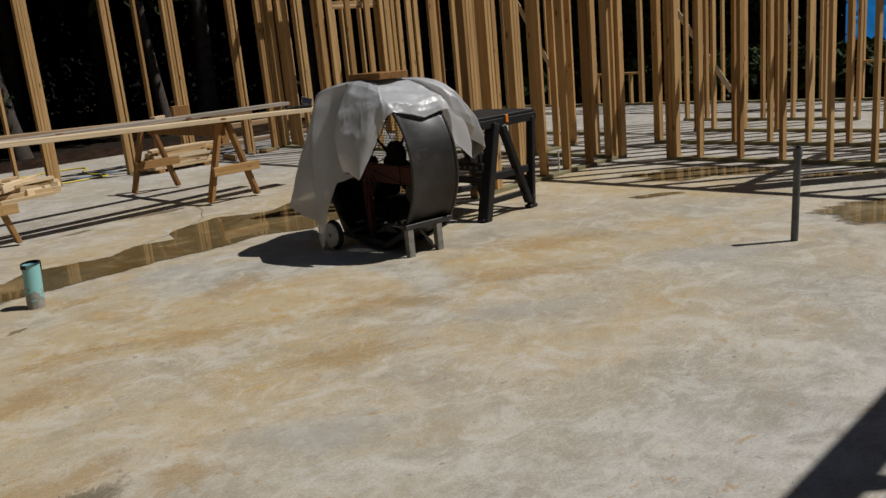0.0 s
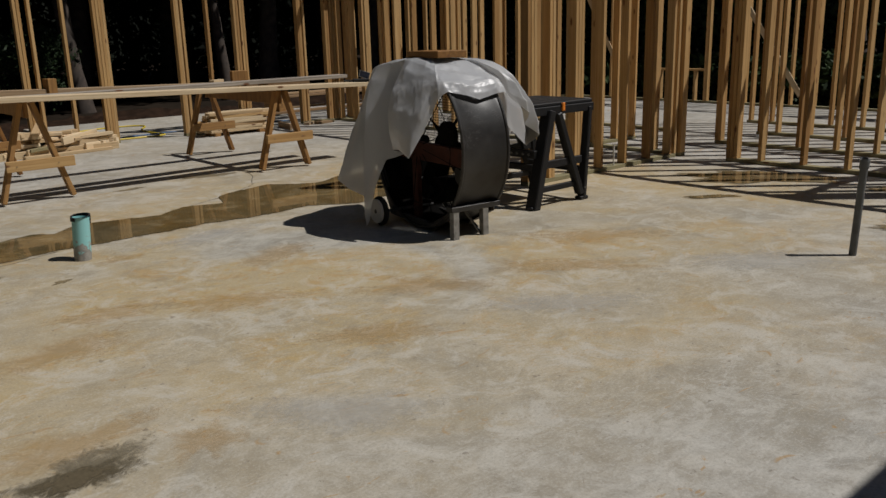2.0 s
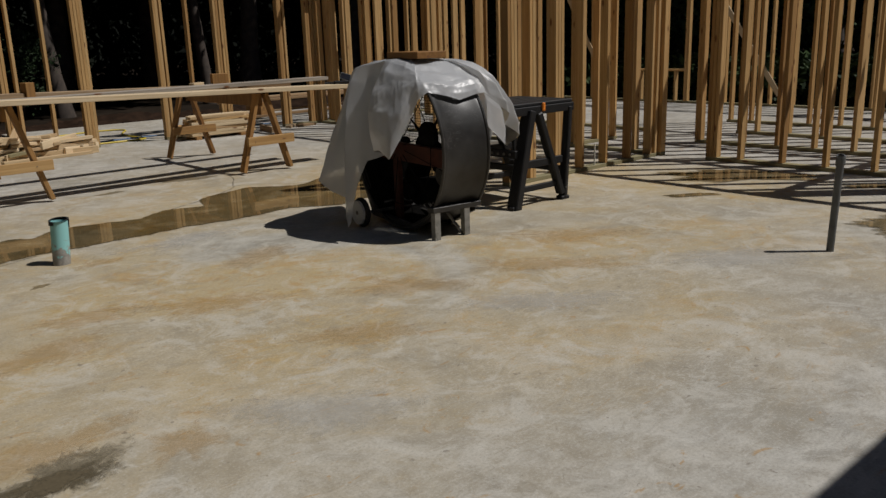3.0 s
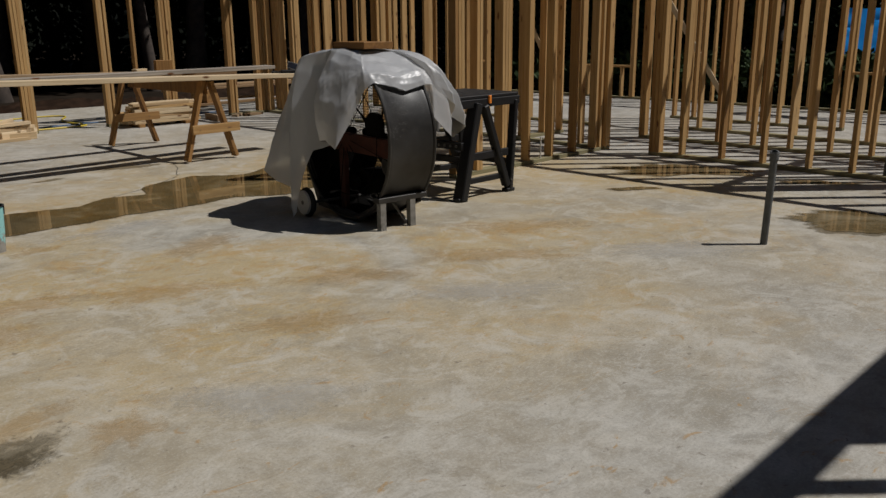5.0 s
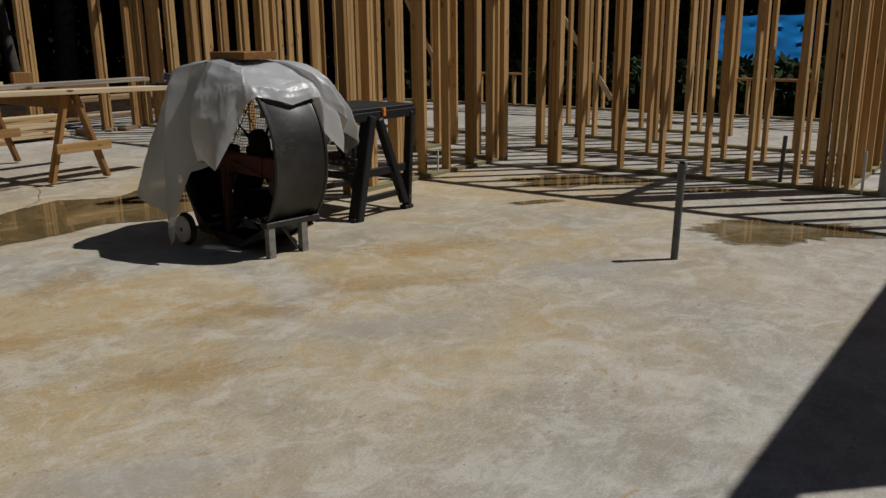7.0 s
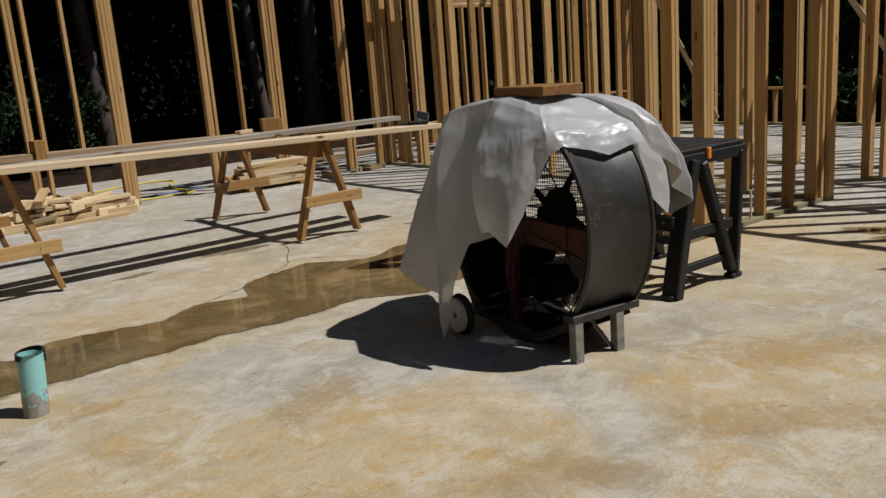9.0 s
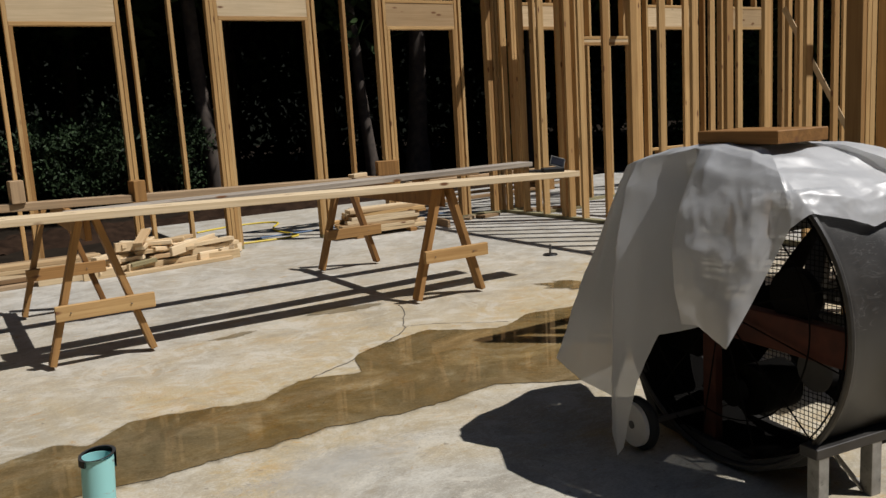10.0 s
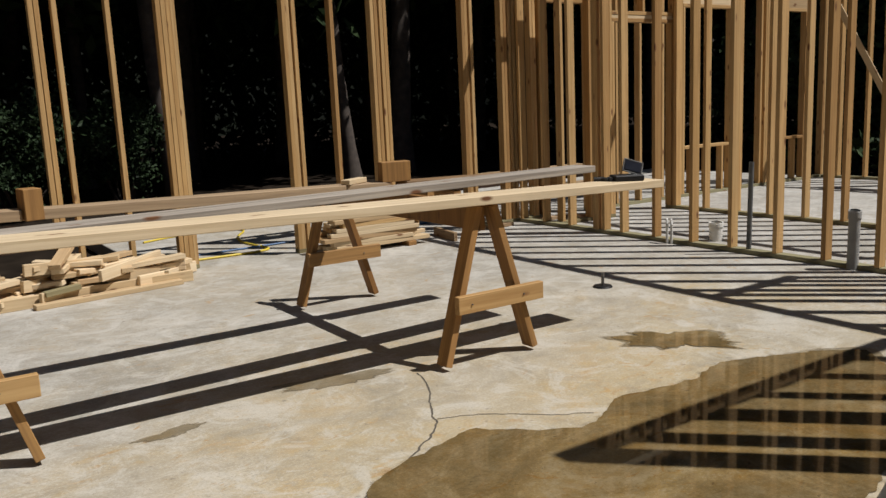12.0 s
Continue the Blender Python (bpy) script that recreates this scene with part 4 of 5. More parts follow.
def sawhorse(x, y0, y1, top, half):
    root = thing("sawhorse", "home-made pine sawhorse with splayed legs and a nailed brace board", "sawhorse", pose(x, 0, 0), "sawhorses under the planks")
    bm = bmesh.new()
    beam_between(bm, (0, y0 + 0.02, top - 0.07), (0, y1 - 0.02, top - 0.07), 0.038, 0.14)
    part("beam", bm, HORSE, root, "", None)
    for y, face in ((y0, -1), (y1, -1)):
        for s in (-1, 1):
            foot, head = Vector((s * half, y, 0.0)), Vector((s * 0.045, y + 0.02, top - 0.005))
            d = (head - foot).normalized()
            L = stick(root, "leg", foot + d * 0.03, head, 0.038, 0.089, HORSE)
            side = Vector((0, 1, 0))
            w = d.cross(side).normalized()
            L.matrix_basis = Matrix.Translation((foot + head) / 2 + d * 0.008) @ Matrix((w, side, d)).transposed().to_4x4() @ pose(0, 0, 0, 0, 0, 0)
        L = stick(root, "brace", (-half * 0.85, y - 0.066, 0.335), (half * 1.05, y - 0.066, 0.335), 0.038, 0.089, PINE if y == y0 else HORSE)
        L.matrix_basis = Matrix.Translation((half * 0.12, y + face * 0.066, 0.335)) @ Matrix(((0, 1, 0), (0, 0, 1), (1, 0, 0))).transposed().to_4x4()
        for s in (-0.55, 0.6):
            part("nail", tube(0.004, 0.004, 0.01, 8, None, Matrix.Translation((half * s, y - 0.087, 0.335)) @ pose(0, 0, 0, 90, 0, 0)), STEEL, root)
    return root


sawhorse(4.405, 7.57, 9.29, 0.815, 0.285)
sawhorse(2.000, 7.69, 9.35, 0.868, 0.295)


def plank_z(x):
    return 0.868 + (0.815 - 0.868) * (x - 2.0) / 2.405


board("plank", (-0.3, 7.605, plank_z(-0.3) + 0.024), (5.62, 7.58, plank_z(5.62) + 0.024), 0.044, 0.215, BLEACH, "long bleached pine plank laid across two sawhorses")
board("plank", (1.9, 7.81, 0.888), (5.42, 7.91, 0.897), 0.038, 0.18, GREYED, "long weathered grey plank laid slantwise over the sawhorses")
board("offcut", (4.405, 7.80, 0.841), (4.405, 7.99, 0.841), 0.050, 0.05, HORSE, "small pine shim wedged under the grey plank", "offcut")
for xa, xb, y in ((0.6, 2.44, 8.63), (2.53, 4.44, 8.62), (4.53, 5.36, 8.58)):
    board("plank", (xa, y, plank_z(xa) + 0.028), (xb, y, plank_z(xb) + 0.028), 0.052, 0.14, OLD, "weathered pine timber lying end to end on the sawhorses")
for x, y, a, m in ((2.485, 8.60, 8, HORSE), (4.485, 8.58, -12, HORSE), (1.72, 8.60, 4, OLD)):
    b = new("wood_block", mesh_of("wood_block", box(*((0.18, 0.09, 0.12) if x > 4 else (0.084, 0.12, 0.15)), 0.003), m))
    b.matrix_basis = Matrix.Translation((x, y, plank_z(x) + (0.115 if x > 4 else 0.077 if x > 2 else 0.130))) @ pose(0, 0, 0, 0, 0, a)
    tagged(b, "short pine offcut standing between the timbers on the sawhorses", "wood block")
board("offcut", (4.14, 8.56, plank_z(4.2) + 0.070), (4.31, 8.66, plank_z(4.2) + 0.070), 0.03, 0.06, CUT, "pale splintered offcut lying on the planks", "offcut")


def instrument_case():
    root = thing("instrument_case", "small open black case with a dark screen, on a plank", "case", Matrix.Translation((5.43, 7.58, plank_z(5.43) + 0.046)) @ pose(0, 0, 0, 0, 0, -28))
    part("base", box(0.17, 0.12, 0.035, 0.006, None, Matrix.Translation((0, 0, 0.0175))), BPLAST, root)
    hinge = Matrix.Translation((0.05, 0.05, 0.072)) @ pose(0, 0, 0, -22, 18, 0)
    lid = part("lid", box(0.115, 0.016, 0.075, 0.005), BPLAST, root, "", hinge)
    part("screen", box(0.095, 0.004, 0.055, 0.001, None, Matrix.Translation((0, -0.0105, 0))), plain("dark_screen", (0.02, 0.022, 0.03), 0.12), lid, "dark glossy screen")
    bm = bmesh.new()
    rim = [(-0.057, -0.009, -0.037), (0.057, -0.009, -0.037), (0.057, -0.009, 0.037), (-0.057, -0.009, 0.037)]
    for p, q in zip(rim, rim[1:] + rim[:1]):
        rod(bm, p, q, 0.0025, 6)
    part("edge", bm, ZINC, lid, "pale edging")
    for i in range(3):
        part("cable", tube(0.014, 0.012, 0.05, 10, None, Matrix.Translation((-0.10 - 0.03 * i, -0.01 + 0.015 * i, 0.014)) @ pose(0, 0, 0, 90, 0, 40 * i)), RUBBER, root)
    return root


instrument_case()


# ---- pipes in the slab ----
def upright_pipe(name, x, y, r, h, material, label, lean=(0, 0), wall=0.004, collar=None, torn=0):
    root = thing(name, label, "pipe", Matrix.Translation((x, y, 0)) @ pose(0, 0, 0, lean[0], lean[1], 0))
    bm = bmesh.new()
    seg = 28
    prof = [(r, -0.01), (r, h), (r - wall, h), (r - wall, 0.0)]
    rows = [[bm.verts.new((q * math.cos(2 * math.pi * i / seg), q * math.sin(2 * math.pi * i / seg), z)) for q, z in prof] for i in range(seg)]
    for i in range(seg):
        for k in range(3):
            bm.faces.new((rows[i][k], rows[(i + 1) % seg][k], rows[(i + 1) % seg][k + 1], rows[i][k + 1]))
    bmesh.ops.recalc_face_normals(bm, faces=bm.faces)
    part("pipe", bm, material, root, "", None, True)
    if collar:
        z, hh, rr, mm = collar
        bm = bmesh.new()
        prof = [(r + 0.001, z), (rr, z), (rr, z + hh), (r - wall, z + hh)]
        rows = [[bm.verts.new((q * math.cos(2 * math.pi * i / seg), q * math.sin(2 * math.pi * i / seg), zz + (0.010 * math.sin(2 * math.pi * i / seg + 1.0) if k > 1 else -0.012 * math.sin(2 * math.pi * i / seg + 1.0)))) for k, (q, zz) in enumerate(prof)] for i in range(seg)]
        for i in range(seg):
            for k in range(3):
                if not (torn and k < 2 and 17 <= (i + torn) % seg < 27):
                    bm.faces.new((rows[i][k], rows[(i + 1) % seg][k], rows[(i + 1) % seg][k + 1], rows[i][k + 1]))
        part("collar", bm, mm, root, "torn black tape collar", None, True)
    return root


upright_pipe("drain_pipe", 1.59, 5.36, 0.053, 0.275, GREEN, "scuffed pale green sewer pipe stub rising from the slab", (-1, 4), collar=(0.24, 0.045, 0.060, RUBBER), torn=28)
upright_pipe("conduit", 4.919, 1.974, 0.022, 0.575, GREYP, "thin grey conduit stub rising from the open slab", (1, 1.5), collar=(0.52, 0.055, 0.027, GREYP))
upright_pipe("vent_pipe", 7.69, 1.30, 0.048, 1.28, LEADP, "tall grey plastic pipe standing in the stud wall", (0, 0.8), collar=(1.2, 0.08, 0.055, LEADP))
upright_pipe("supply_pipe", 7.66, 1.46, 0.012, 0.36, PVC, "thin white pipe stub standing in the stud wall")
upright_pipe("conduit", 7.70, 2.12, 0.018, 0.44, GREYP, "dark conduit stub standing in the stud wall", (2, 0))
upright_pipe("vent_pipe", 7.655, 7.50, 0.040, 0.43, LEADP, "grey plastic pipe stub standing in the stud wall", (0, 1), collar=(0.37, 0.06, 0.046, LEADP))
upright_pipe("conduit", 7.69, 8.40, 0.020, 0.75, GREYP, "grey conduit stub standing in the stud wall", (1, 0))
upright_pipe("drain_pipe", 8.02, 8.98, 0.058, 0.165, PVC, "short wide white pipe stub behind the stud wall", (0, 0), collar=(0.12, 0.045, 0.064, PVC))
upright_pipe("supply_pipe", 6.55, 4.97, 0.008, 0.25, PVC, "thin white pipe stub beside the stud wall plate")


def bent_pipes(x, y):
    root = thing("supply_pipe", "pair of small white bent pipe stubs at the stud wall", "pipe", pose(x, y, 0))
    for o in (0.0, 0.05):
        bm = bmesh.new()
        pts = [(0, o, 0), (0, o, 0.17), (0.012, o + 0.012, 0.20), (0.03, o + 0.03, 0.21), (0.05, o + 0.05, 0.20)]
        for a, b in zip(pts, pts[1:]):
            rod(bm, a, b, 0.012, 12)
        part("pipe", bm, PVC, root, "", None, True)


bent_pipes(7.64, 9.16)


def floor_stub(x, y, lean):
    root = thing("floor_stub", "short steel stub on a flat black disc on the slab", "pipe stub", pose(x, y, 0))
    part("disc", tube(0.07, 0.062, 0.012, 32, None, Matrix.Translation((0, 0, 0.006))), BPLAST, root, "", None, True)
    bm = bmesh.new()
    rod(bm, (0, 0, 0.01), (lean, 0, 0.10), 0.011, 14)
    part("stem", bm, STEEL, root, "", None, True)


floor_stub(6.0, 8.36, 0.004)
floor_stub(1.40, 8.42, -0.01)


# ---- lumber lying along the wall ----
def lumber(cx, cy, z, length, angle, thick, wide, material, label="sawn pine board in the stack beside the wall", pitch=0.0, name="lumber_board", group=""):
    me = mesh_of(name, box(wide, thick, length, 0.003), material)
    ob = new(name, me)
    a = radians(angle)
    d = Vector((math.cos(a) * math.cos(pitch), math.sin(a) * math.cos(pitch), math.sin(pitch)))
    side = Vector((0, 0, 1)).cross(d).normalized()
    up = d.cross(side)
    ob.matrix_basis = Matrix.Translation((cx, cy, z)) @ Matrix((side, up, d)).transposed().to_4x4()
    return tagged(ob, label, "lumber", group)


random.seed(11)
# long boards under the offcuts
for k, (cx, cy, z, ln, an, m) in enumerate((
        (3.10, 10.78, 0.0445, 1.55, 5, CUT), (3.22, 10.715, 0.019, 1.1, 8, CUT), (1.3, 10.84, 0.019, 1.4, 3, OLD), (2.2, 10.80, 0.0445, 0.5, 2, CUT))):
    lumber(cx, cy, z, ln, an, 0.038 if z != 0.0445 else 0.089, 0.089 if z != 0.0445 else 0.038, m, "long sawn pine board lying on the slab by the wall", group="boards beside the wall")
for cx, n_wide, layers, ln in ((1.95, 3, 5, 1.15), (0.62, 3, 3, 0.95), (-0.6, 3, 3, 1.2)):
    for layer in range(layers):
        for k in range(n_wide):
            lumber(cx + random.uniform(-0.18, 0.18), 10.98 + 0.10 * k + random.uniform(-0.012, 0.012), 0.020 + 0.040 * layer, ln * random.uniform(0.8, 1.15), random.uniform(-3, 4), 0.038, 0.089,
                   random.choice((CUT, OLD, PINE, CUT)), "sawn pine board lying in a stack on the slab", group="boards beside the wall")
# heap of short offcuts
for i in range(52):
    layer = i // 15
    f = random.random()
    cx = 2.50 + 1.30 * f + random.uniform(-0.06, 0.06) + 0.16 * layer * (0.5 - f)
    cy = 10.98 + random.uniform(-0.17, 0.13) * (1 - 0.15 * layer)
    z = 0.055 + 0.062 * layer + random.uniform(0, 0.012)
    flatwise = random.random() < 0.7
    lumber(cx, cy, z, random.uniform(0.26, 0.70), random.gauss(8, 22) + (80 if random.random() < 0.10 else 0), 0.038 if flatwise else 0.089, 0.089 if flatwise else 0.038,
           random.choice((FRESH, FRESH, FRESH, CUT)), "short fresh-cut pine offcut in a heap on the slab", random.uniform(-0.10, 0.10), "offcut", "heap of offcuts")
lumber(2.92, 10.84, 0.33, 0.34, 62, 0.038, 0.089, FRESH, "short fresh-cut pine offcut in a heap on the slab", 0.30, "offcut", "heap of offcuts")
lumber(2.88, 10.72, 0.10, 0.26, 14, 0.038, 0.07, TREATED, "short greenish treated offcut in a heap on the slab", 0.06, "offcut", "heap of offcuts")
# neat stack by the third opening
for i in range(22):
    layer, k = divmod(i, 3)
    if layer < 7:
        lumber(5.66 + random.uniform(-0.09, 0.09), 10.96 + 0.097 * k, 0.065 + 0.040 * layer, 0.95 + random.uniform(-0.12, 0.12), random.uniform(-1.5, 3.0), 0.038, 0.089,
               random.choice((CUT, CUT, PINE)), "sawn pine board in a low stack beside the wall", group="stack of boards")
for x in (5.3, 6.0):
    lumber(x, 11.05, 0.022, 0.32, 90, 0.044, 0.089, HORSE, "pine bearer under a stack of boards", name="bearer")
lumber(6.45, 11.0, 0.0445, 0.5, 80, 0.089, 0.038, OLD, "short board leaning by the stack", name="offcut")
for cx, cy, ln, an in ((7.25, 11.15, 0.35, 8), (8.3, 11.0, 0.3, -20), (8.0, 11.15, 0.4, 5), (7.0, 11.2, 0.25, 40)):
    lumber(cx, cy, 0.019, ln, an, 0.038, 0.089, OLD, "short pine offcut lying on the slab", name="offcut")
# boards outside, past the wall
for cx, cy, z, ln, an in ((8.6, 13.2, 0.30, 3.6, 3), (8.9, 13.35, 0.34, 3.2, 1), (8.4, 13.1, 0.04, 3.0, 5), (9.2, 13.4, 0.08, 3.0, -2)):
    lumber(cx, cy, z, ln, an, 0.038, 0.14, OLD, "long board stacked on the porch slab outside", name="lumber_board")
for x in (7.6, 9.8):
    lumber(x, 13.25, 0.145, 0.5, 92, 0.26, 0.14, HORSE, "timber bearer under boards on the porch slab", name="bearer")


def hose(name, pts, r, material, label):
    cu = bpy.data.curves.new(name, "CURVE")
    cu.dimensions, cu.bevel_depth, cu.bevel_resolution, cu.use_fill_caps = "3D", r, 2, True
    sp = cu.splines.new("NURBS")
    sp.points.add(len(pts) - 1)
    for q, p in zip(sp.points, pts):
        q.co = (*p, 1)
    sp.use_endpoint_u, sp.order_u, sp.resolution_u = True, 4, 8
    cu.materials.append(material)
    return tagged(new(name, cu), label, "hose")


hose("air_hose", [(3.4, 11.75, 0.0), (4.2, 11.78, 0.0), (4.8, 11.72, 0.0), (5.0, 11.85, 0.0), (4.85, 12.3, 0.0), (4.95, 12.9, 0.0), (5.3, 13.3, 0.0), (5.1, 13.6, 0.0), (4.5, 13.55, 0.0), (4.1, 13.3, 0.0)], 0.012, YELLOW, "thin yellow air hose lying in loops on the porch slab")
hose("air_hose", [(1.2, 11.7, -0.14), (2.2, 11.75, -0.14), (3.4, 11.9, -0.14), (3.9, 12.1, 0.0), (5.0, 12.0, 0.0), (6.4, 12.2, 0.0), (7.2, 12.05, 0.0)], 0.010, BLUEH, "dark blue hose lying across the porch slab")


# ---- woods ----
def leaf_material(name, light, dark):
    m, nt, b = mat(name, 0.62, spec=0.12)
    g = nt.nodes.new("ShaderNodeNewGeometry")
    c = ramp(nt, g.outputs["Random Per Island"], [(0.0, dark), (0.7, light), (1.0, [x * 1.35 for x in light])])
    nt.links.new(c.outputs[0], b.inputs["Base Color"])
    return m


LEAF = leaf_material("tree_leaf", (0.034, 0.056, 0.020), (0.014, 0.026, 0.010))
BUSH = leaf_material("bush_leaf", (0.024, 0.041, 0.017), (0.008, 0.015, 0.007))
BARK = plain("pine_bark", (0.065, 0.05, 0.04), 0.9, 0, 0.5, 7, 0.9)


def leaves(count, spread, size, seed, hollow=0.35, clumps=60):
    """A crown of leaf blades gathered in clumps, with gaps between them."""
    rng = np.random.default_rng(seed)
    cen = rng.normal(0, 1, (clumps, 3))
    cen /= np.linalg.norm(cen, axis=1)[:, None]
    cen *= (hollow + (1 - hollow) * rng.random((clumps, 1)) ** 0.5)
    at = cen[rng.integers(0, clumps, count)] + rng.normal(0, 0.13, (count, 3))
    at *= np.array(spread)
    u = rng.normal(0, 1, (count, 3))
    u /= np.linalg.norm(u, axis=1)[:, None]
    v = np.cross(u, rng.normal(0, 1, (count, 3)))
    v /= np.linalg.norm(v, axis=1)[:, None] + 1e-6
    s = size * (0.6 + 0.8 * rng.random((count, 1)))
    verts = np.concatenate([at - u * s, at + v * s * 0.42, at + u * s, at - v * s * 0.42], 1).reshape(-1, 3)
    faces = np.arange(count * 4).reshape(-1, 4)
    me = bpy.data.meshes.new("leaves")
    me.from_pydata(verts.tolist(), [], faces.tolist())
    return me


def trunk_mesh(h, r, lean, seed, limbs=7, low=0.45):
    rng = random.Random(seed)
    bm = bmesh.new()

    def limb(a, b, r1, r2, n=7, seg=10, wob=0.05):
        last = None
        a, b = Vector(a), Vector(b)
        for i in range(n + 1):
            f = i / n
            p = a.lerp(b, f) + Vector((noise.noise((f * 3, seed, r1 * 9)), noise.noise((f * 3, seed + 4, r1 * 9)), 0)) * wob * (b - a).length * math.sin(math.pi * f)
            rr = r1 + (r2 - r1) * f + (r1 * 0.5 * max(0, 0.08 - f) / 0.08 if r1 == r else 0)
            row = [bm.verts.new(p + Vector((rr * math.cos(t), rr * math.sin(t), 0)) * (1 + 0.12 * noise.noise((math.cos(t) * 2, math.sin(t) * 2, p.z * 1.7 + seed)))) for t in (2 * math.pi * k / seg for k in range(seg))]
            if last:
                for k in range(seg):
                    bm.faces.new((last[k], last[(k + 1) % seg], row[(k + 1) % seg], row[k]))
            last = row

    top = Vector((lean[0], lean[1], h))
    limb((0, 0, -0.1), top, r, r * 0.3, 14, 14, 0.03)
    for i in range(limbs):
        f = low + (0.95 - low) * rng.random()
        t = rng.random() * 6.28
        p = top * f
        limb(p, p + Vector((math.cos(t) * h * 0.16, math.sin(t) * h * 0.16, h * 0.10)), r * 0.28, r * 0.08, 4, 6, 0.1)
    return mesh_of("trunk", bm, BARK)


def tree(h, r, lean, seed, crown_low, spread, count, size):
    root = thing("tree", "tall woodland tree with a bare grey-brown trunk and dark green crown", "tree", None, "trees of the woods")
    part("trunk", smooth(trunk_mesh(h, r, lean, seed), 60), BARK, root)
    me = leaves(count, spread, size, seed)
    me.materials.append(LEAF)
    part("crown", me, LEAF, root, "dark green leaf crown", Matrix.Translation((lean[0] * 0.8, lean[1] * 0.8, crown_low + spread[2])))
    return root


G = -0.16
proto = [tree(13.5, 0.165, (-0.9, 0.4), 3, 4.4, (4.3, 4.3, 4.8), 8500, 0.26),
         tree(15.5, 0.24, (0.5, -0.5), 8, 6.0, (3.8, 3.6, 5.2), 5600, 0.28),
         tree(11.0, 0.14, (0.7, 0.6), 21, 3.6, (3.0, 2.9, 4.0), 4800, 0.24)]
proto[0].matrix_basis = pose(6.15, 18.9, G)
proto[1].matrix_basis = pose(11.2, 26.0, G)
proto[2].matrix_basis = pose(1.6, 21.0, G, 0, 0, 40)
rw = random.Random(4)
spots = []
for gx in range(-5, 11):
    for gy in range(0, 4):
        spots.append((gx * 3.6 - 2 + rw.uniform(-1.3, 1.3), 20.5 + gy * 3.8 + rw.uniform(-1.4, 1.4)))
for gy in range(-4, 5):
    for gx in range(0, 3):
        spots.append((22.0 + gx * 4.2 + rw.uniform(-1.5, 1.5), gy * 4.2 + rw.uniform(-1.4, 1.4)))
for k in range(10):
    spots.append((-16 + rw.uniform(-3, 3), -14 + 4.2 * k))
    spots.append((-14 + 4.4 * k, -19 + rw.uniform(-3, 3)))
for k in range(12):
    spots.append((19.5 + rw.uniform(-0.8, 1.6), 15.5 + 1.9 * k) if k < 6 else (24.5 + rw.uniform(-0.5, 1.5), -30.0 + 4.0 * k))
copy_thing(proto[2], pose(22.0, 6.39, G, 0, 0, 200))
for x, y in spots:
    if (20.5 < x < 34 and -5.0 < y < 8.9 + (x - 26) * 0.3) or (16 < x < 21 and 3.6 < y < 7.4):
        continue
    if min(math.hypot(x - px, y - py) for px, py in ((6.15, 18.9), (11.2, 26.0), (1.6, 21.0))) < 1.8:
        continue
    copy_thing(proto[rw.randrange(3)], pose(x, y, G, 0, 0, rw.uniform(0, 360)))


def shrub(x, y, spread, count, size, seed, label):
    root = thing("bush", label, "bush", pose(x, y, G))
    r = random.Random(seed)
    for i in range(9):
        bm = bmesh.new()
        t = r.random() * 6.28
        q = 0.6 + 0.4 * r.random()
        a = Vector((0.1 * math.cos(t), 0.1 * math.sin(t), 0))
        b = Vector((math.cos(t) * spread[0] * 0.6, math.sin(t) * spread[1] * 0.6, spread[2] * 1.3 * q))
        rod(bm, a, a.lerp(b, 0.5) + Vector((0, 0, 0.15)), 0.022, 6)
        rod(bm, a.lerp(b, 0.5) + Vector((0, 0, 0.15)), b, 0.013, 6)
        part("stem", bm, BARK, root)
    me = leaves(count, spread, size, seed, 0.2, 90)
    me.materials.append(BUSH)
    part("foliage", me, BUSH, root, "", Matrix.Translation((0, 0, spread[2] * 1.02 + 0.25)))
    return root


shrub(3.55, 18.3, (1.25, 1.0, 0.85), 12000, 0.042, 31, "broad green bush at the edge of the woods")
shrub(5.25, 19.1, (0.8, 0.7, 0.8), 6500, 0.04, 32, "green bush beside a tree trunk at the edge of the woods")
shrub(1.3, 18.9, (1.3, 1.0, 1.0), 9000, 0.042, 33, "broad green bush at the edge of the woods")
shrub(-1.4, 18.6, (1.5, 1.0, 1.0), 9000, 0.042, 34, "broad green bush at the edge of the woods")
shrub(17.5, 16.0, (1.5, 1.5, 1.1), 3600, 0.07, 35, "dark bush under the trees past the framing")

# bank of dug soil along the porch slab
bm = bmesh.new()
last = None
for i in range(220):
    x = -4 + 18 * i / 219
    row = []
    for k in range(15):
        y = 14.75 + 2.4 * k / 14
        hgt = 0.30 * math.sin(math.pi * k / 14) ** 0.8 * (0.55 + 0.7 * noise.noise((x * 0.7, y * 0.7, 3))) + 0.09 * noise.noise((x * 3, y * 3, 5)) + 0.05 * noise.noise((x * 8, y * 8, 6))
        row.append(bm.verts.new((x, y, G - 0.03 + max(0, hgt))))
    if last:
        for k in range(14):
            bm.faces.new((last[k], row[k], row[k + 1], last[k + 1]))
    last = row
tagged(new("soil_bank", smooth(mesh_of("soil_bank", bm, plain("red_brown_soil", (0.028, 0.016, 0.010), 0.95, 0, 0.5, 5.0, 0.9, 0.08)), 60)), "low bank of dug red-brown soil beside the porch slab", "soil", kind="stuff")

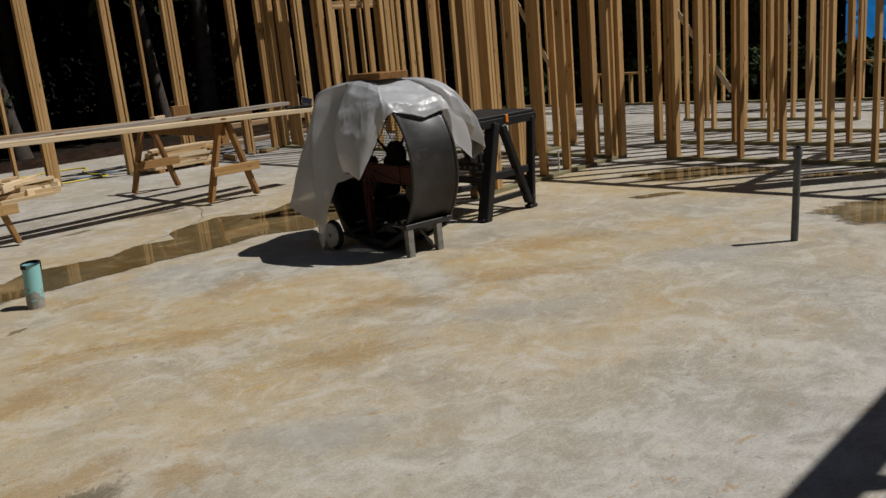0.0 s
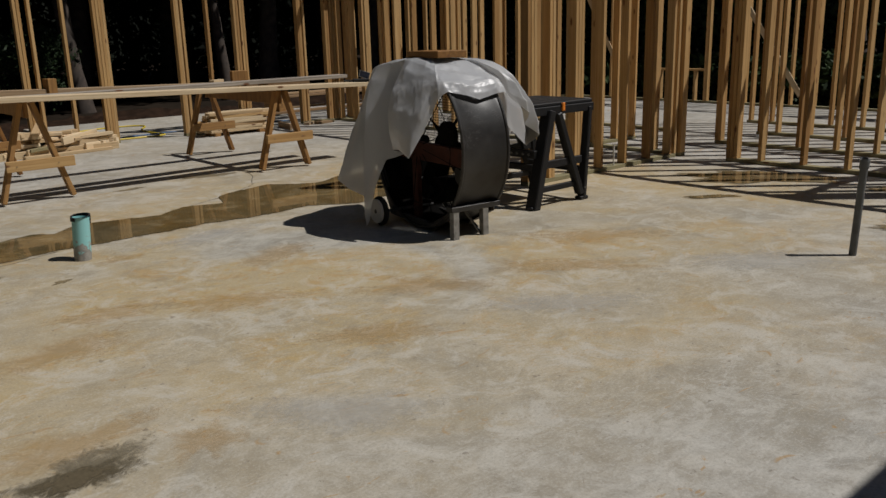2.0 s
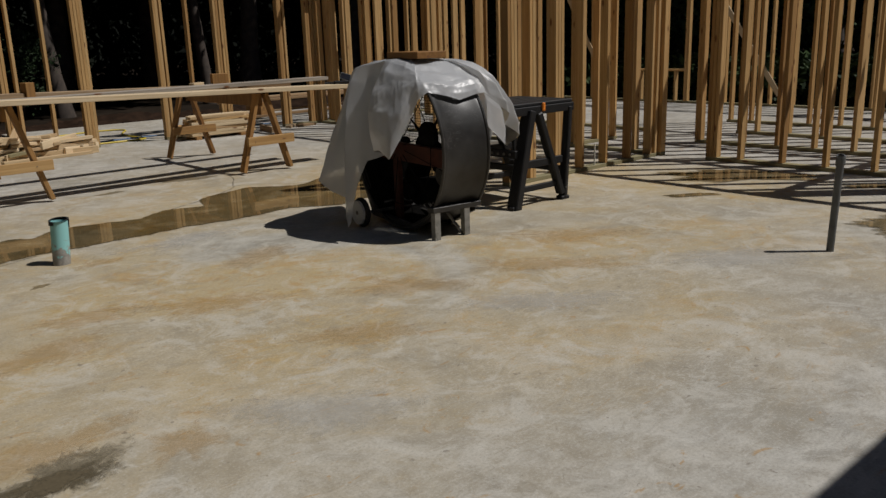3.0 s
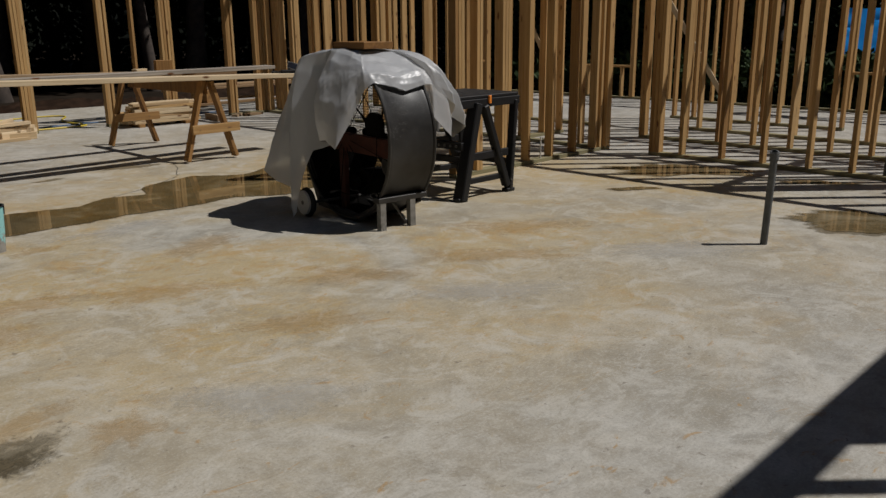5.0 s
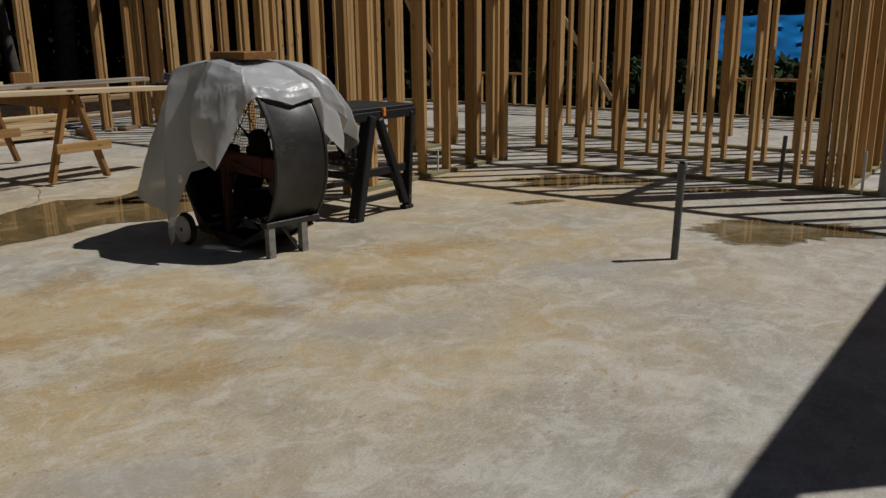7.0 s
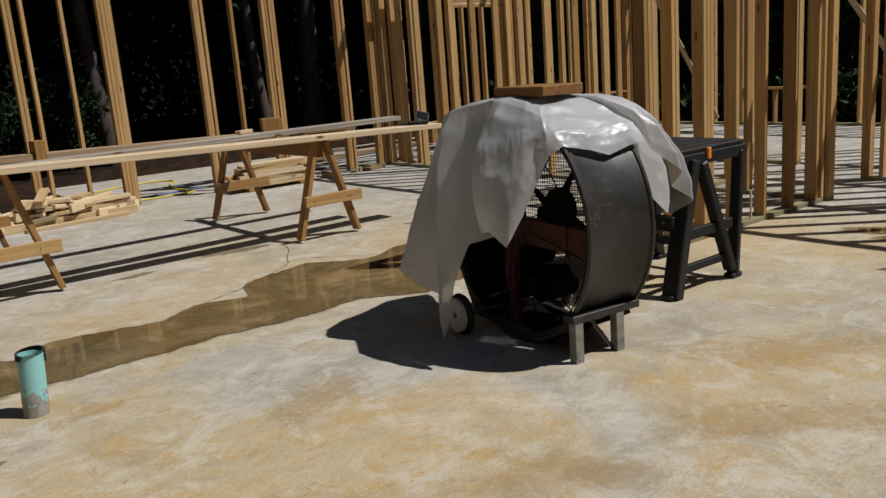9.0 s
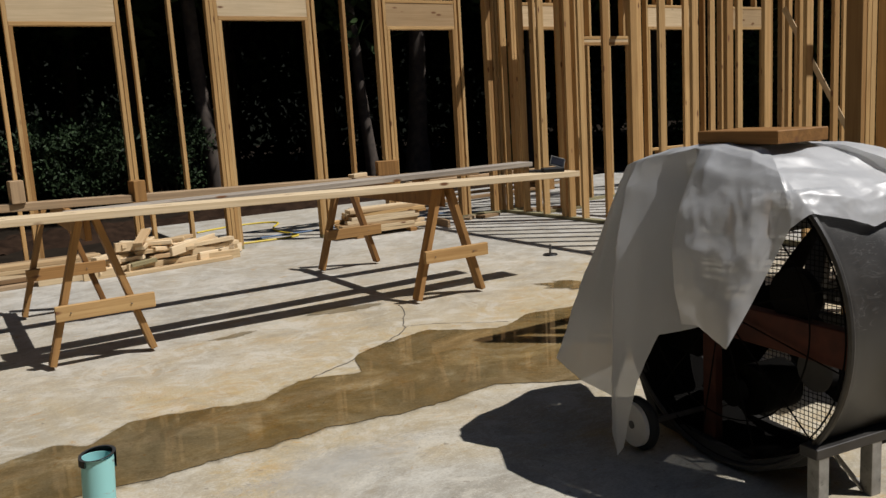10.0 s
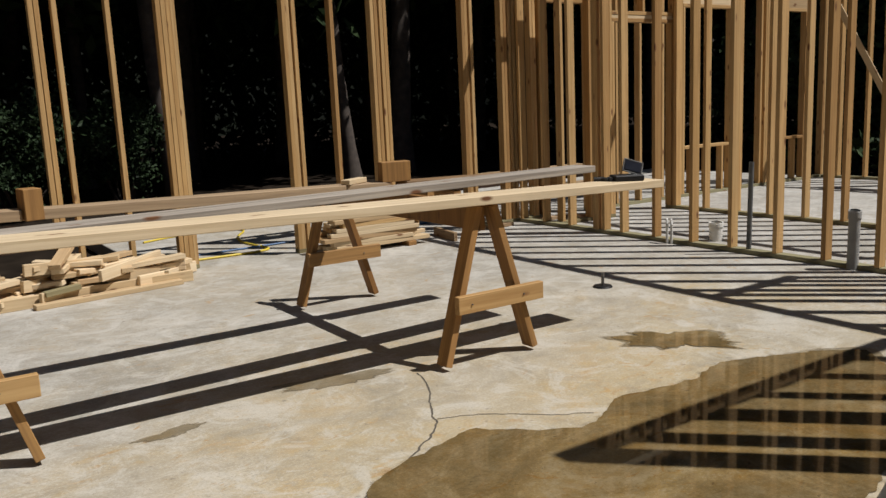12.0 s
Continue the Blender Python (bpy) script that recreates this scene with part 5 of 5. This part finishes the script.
# undergrowth and far woods that close the view
for nm, cx, cy, sp, count, seed in (("undergrowth_stuff", 15.7, 2.5, (0.9, 9.5, 0.50), 34000, 45), ("undergrowth_stuff", 18.2, -1.2, (1.0, 5.0, 1.9), 12000, 43), ("undergrowth_stuff", 18.2, 12.5, (1.0, 5.2, 1.9), 12000, 44), ("undergrowth_stuff", 9.0, 31.0, (30, 3.2, 6.5), 62000, 41), ("undergrowth_stuff", 33.0, 6.0, (3.2, 30, 6.5), 54000, 42)):
    me = leaves(count, sp, 0.22 if sp[2] > 3 else 0.11, seed, 0.0, 900)
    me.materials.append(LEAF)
    ob = new(nm.replace("_stuff", ""), me)
    ob.location = (cx, cy, sp[2] * 0.8 + G)
    tagged(ob, "dense dark undergrowth of the far woods", "undergrowth", kind="stuff")
# near-black ring: the shade among distant trees is painted into its colour
WOODS = plain("shaded_far_woods", (0.012, 0.018, 0.008), 0.95, 0, 0.6, 0.5)
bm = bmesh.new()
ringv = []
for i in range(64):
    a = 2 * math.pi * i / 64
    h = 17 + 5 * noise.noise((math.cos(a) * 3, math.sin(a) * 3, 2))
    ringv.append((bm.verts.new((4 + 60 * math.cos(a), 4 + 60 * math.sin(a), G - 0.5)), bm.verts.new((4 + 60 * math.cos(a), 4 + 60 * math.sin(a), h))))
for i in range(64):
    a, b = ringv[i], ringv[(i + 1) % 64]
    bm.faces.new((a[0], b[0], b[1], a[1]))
tag_structure(new("backdrop", mesh_of("backdrop", bm, WOODS)), "flat ring painted near-black as shaded distant woods round the clearing")

# blue tarpaulin hung between trees past the framing
TARP, _nt, _b = mat("blue_tarpaulin", 0.4)
_b.inputs["Base Color"].default_value = (0.01, 0.16, 0.55, 1)
_t = _nt.nodes.new("ShaderNodeBsdfTranslucent")
_t.inputs[0].default_value = (0.03, 0.36, 1.0, 1)
_w = noise_tex(_nt, coords(_nt).outputs[0], 3.0, 4)
bump(_nt, _b, _w.outputs[0], 0.3, 0.02)
_x = node(_nt, "ShaderNodeMixShader", Fac=0.6)
_nt.links.new(_b.outputs[0], _x.inputs[1])
_nt.links.new(_t.outputs[0], _x.inputs[2])
_nt.links.new(_x.outputs[0], _nt.nodes["Material Output"].inputs[0])
bm = bmesh.new()
last = None
for i in range(41):
    y = 5.92 + 2.7 * i / 40
    row = [bm.verts.new((25.0 + 0.06 * noise.noise((y * 1.5, k, 0)), y, 0.45 + 1.27 * k / 12 - 0.04 * math.sin(math.pi * i / 20) ** 2)) for k in range(13)]
    if last:
        for k in range(12):
            bm.faces.new((last[k], row[k], row[k + 1], last[k + 1]))
    last = row
tarp = thing("tarpaulin", "bright blue tarpaulin hung upright between poles under the trees", "tarpaulin")
part("sheet", smooth(mesh_of("sheet", bm, TARP)), TARP, tarp)
for y in (5.90, 8.64):
    bm = bmesh.new()
    rod(bm, (25.05, y, G - 0.1), (25.05, y, 1.85), 0.035)
    part("pole", bm, BARK, tarp)
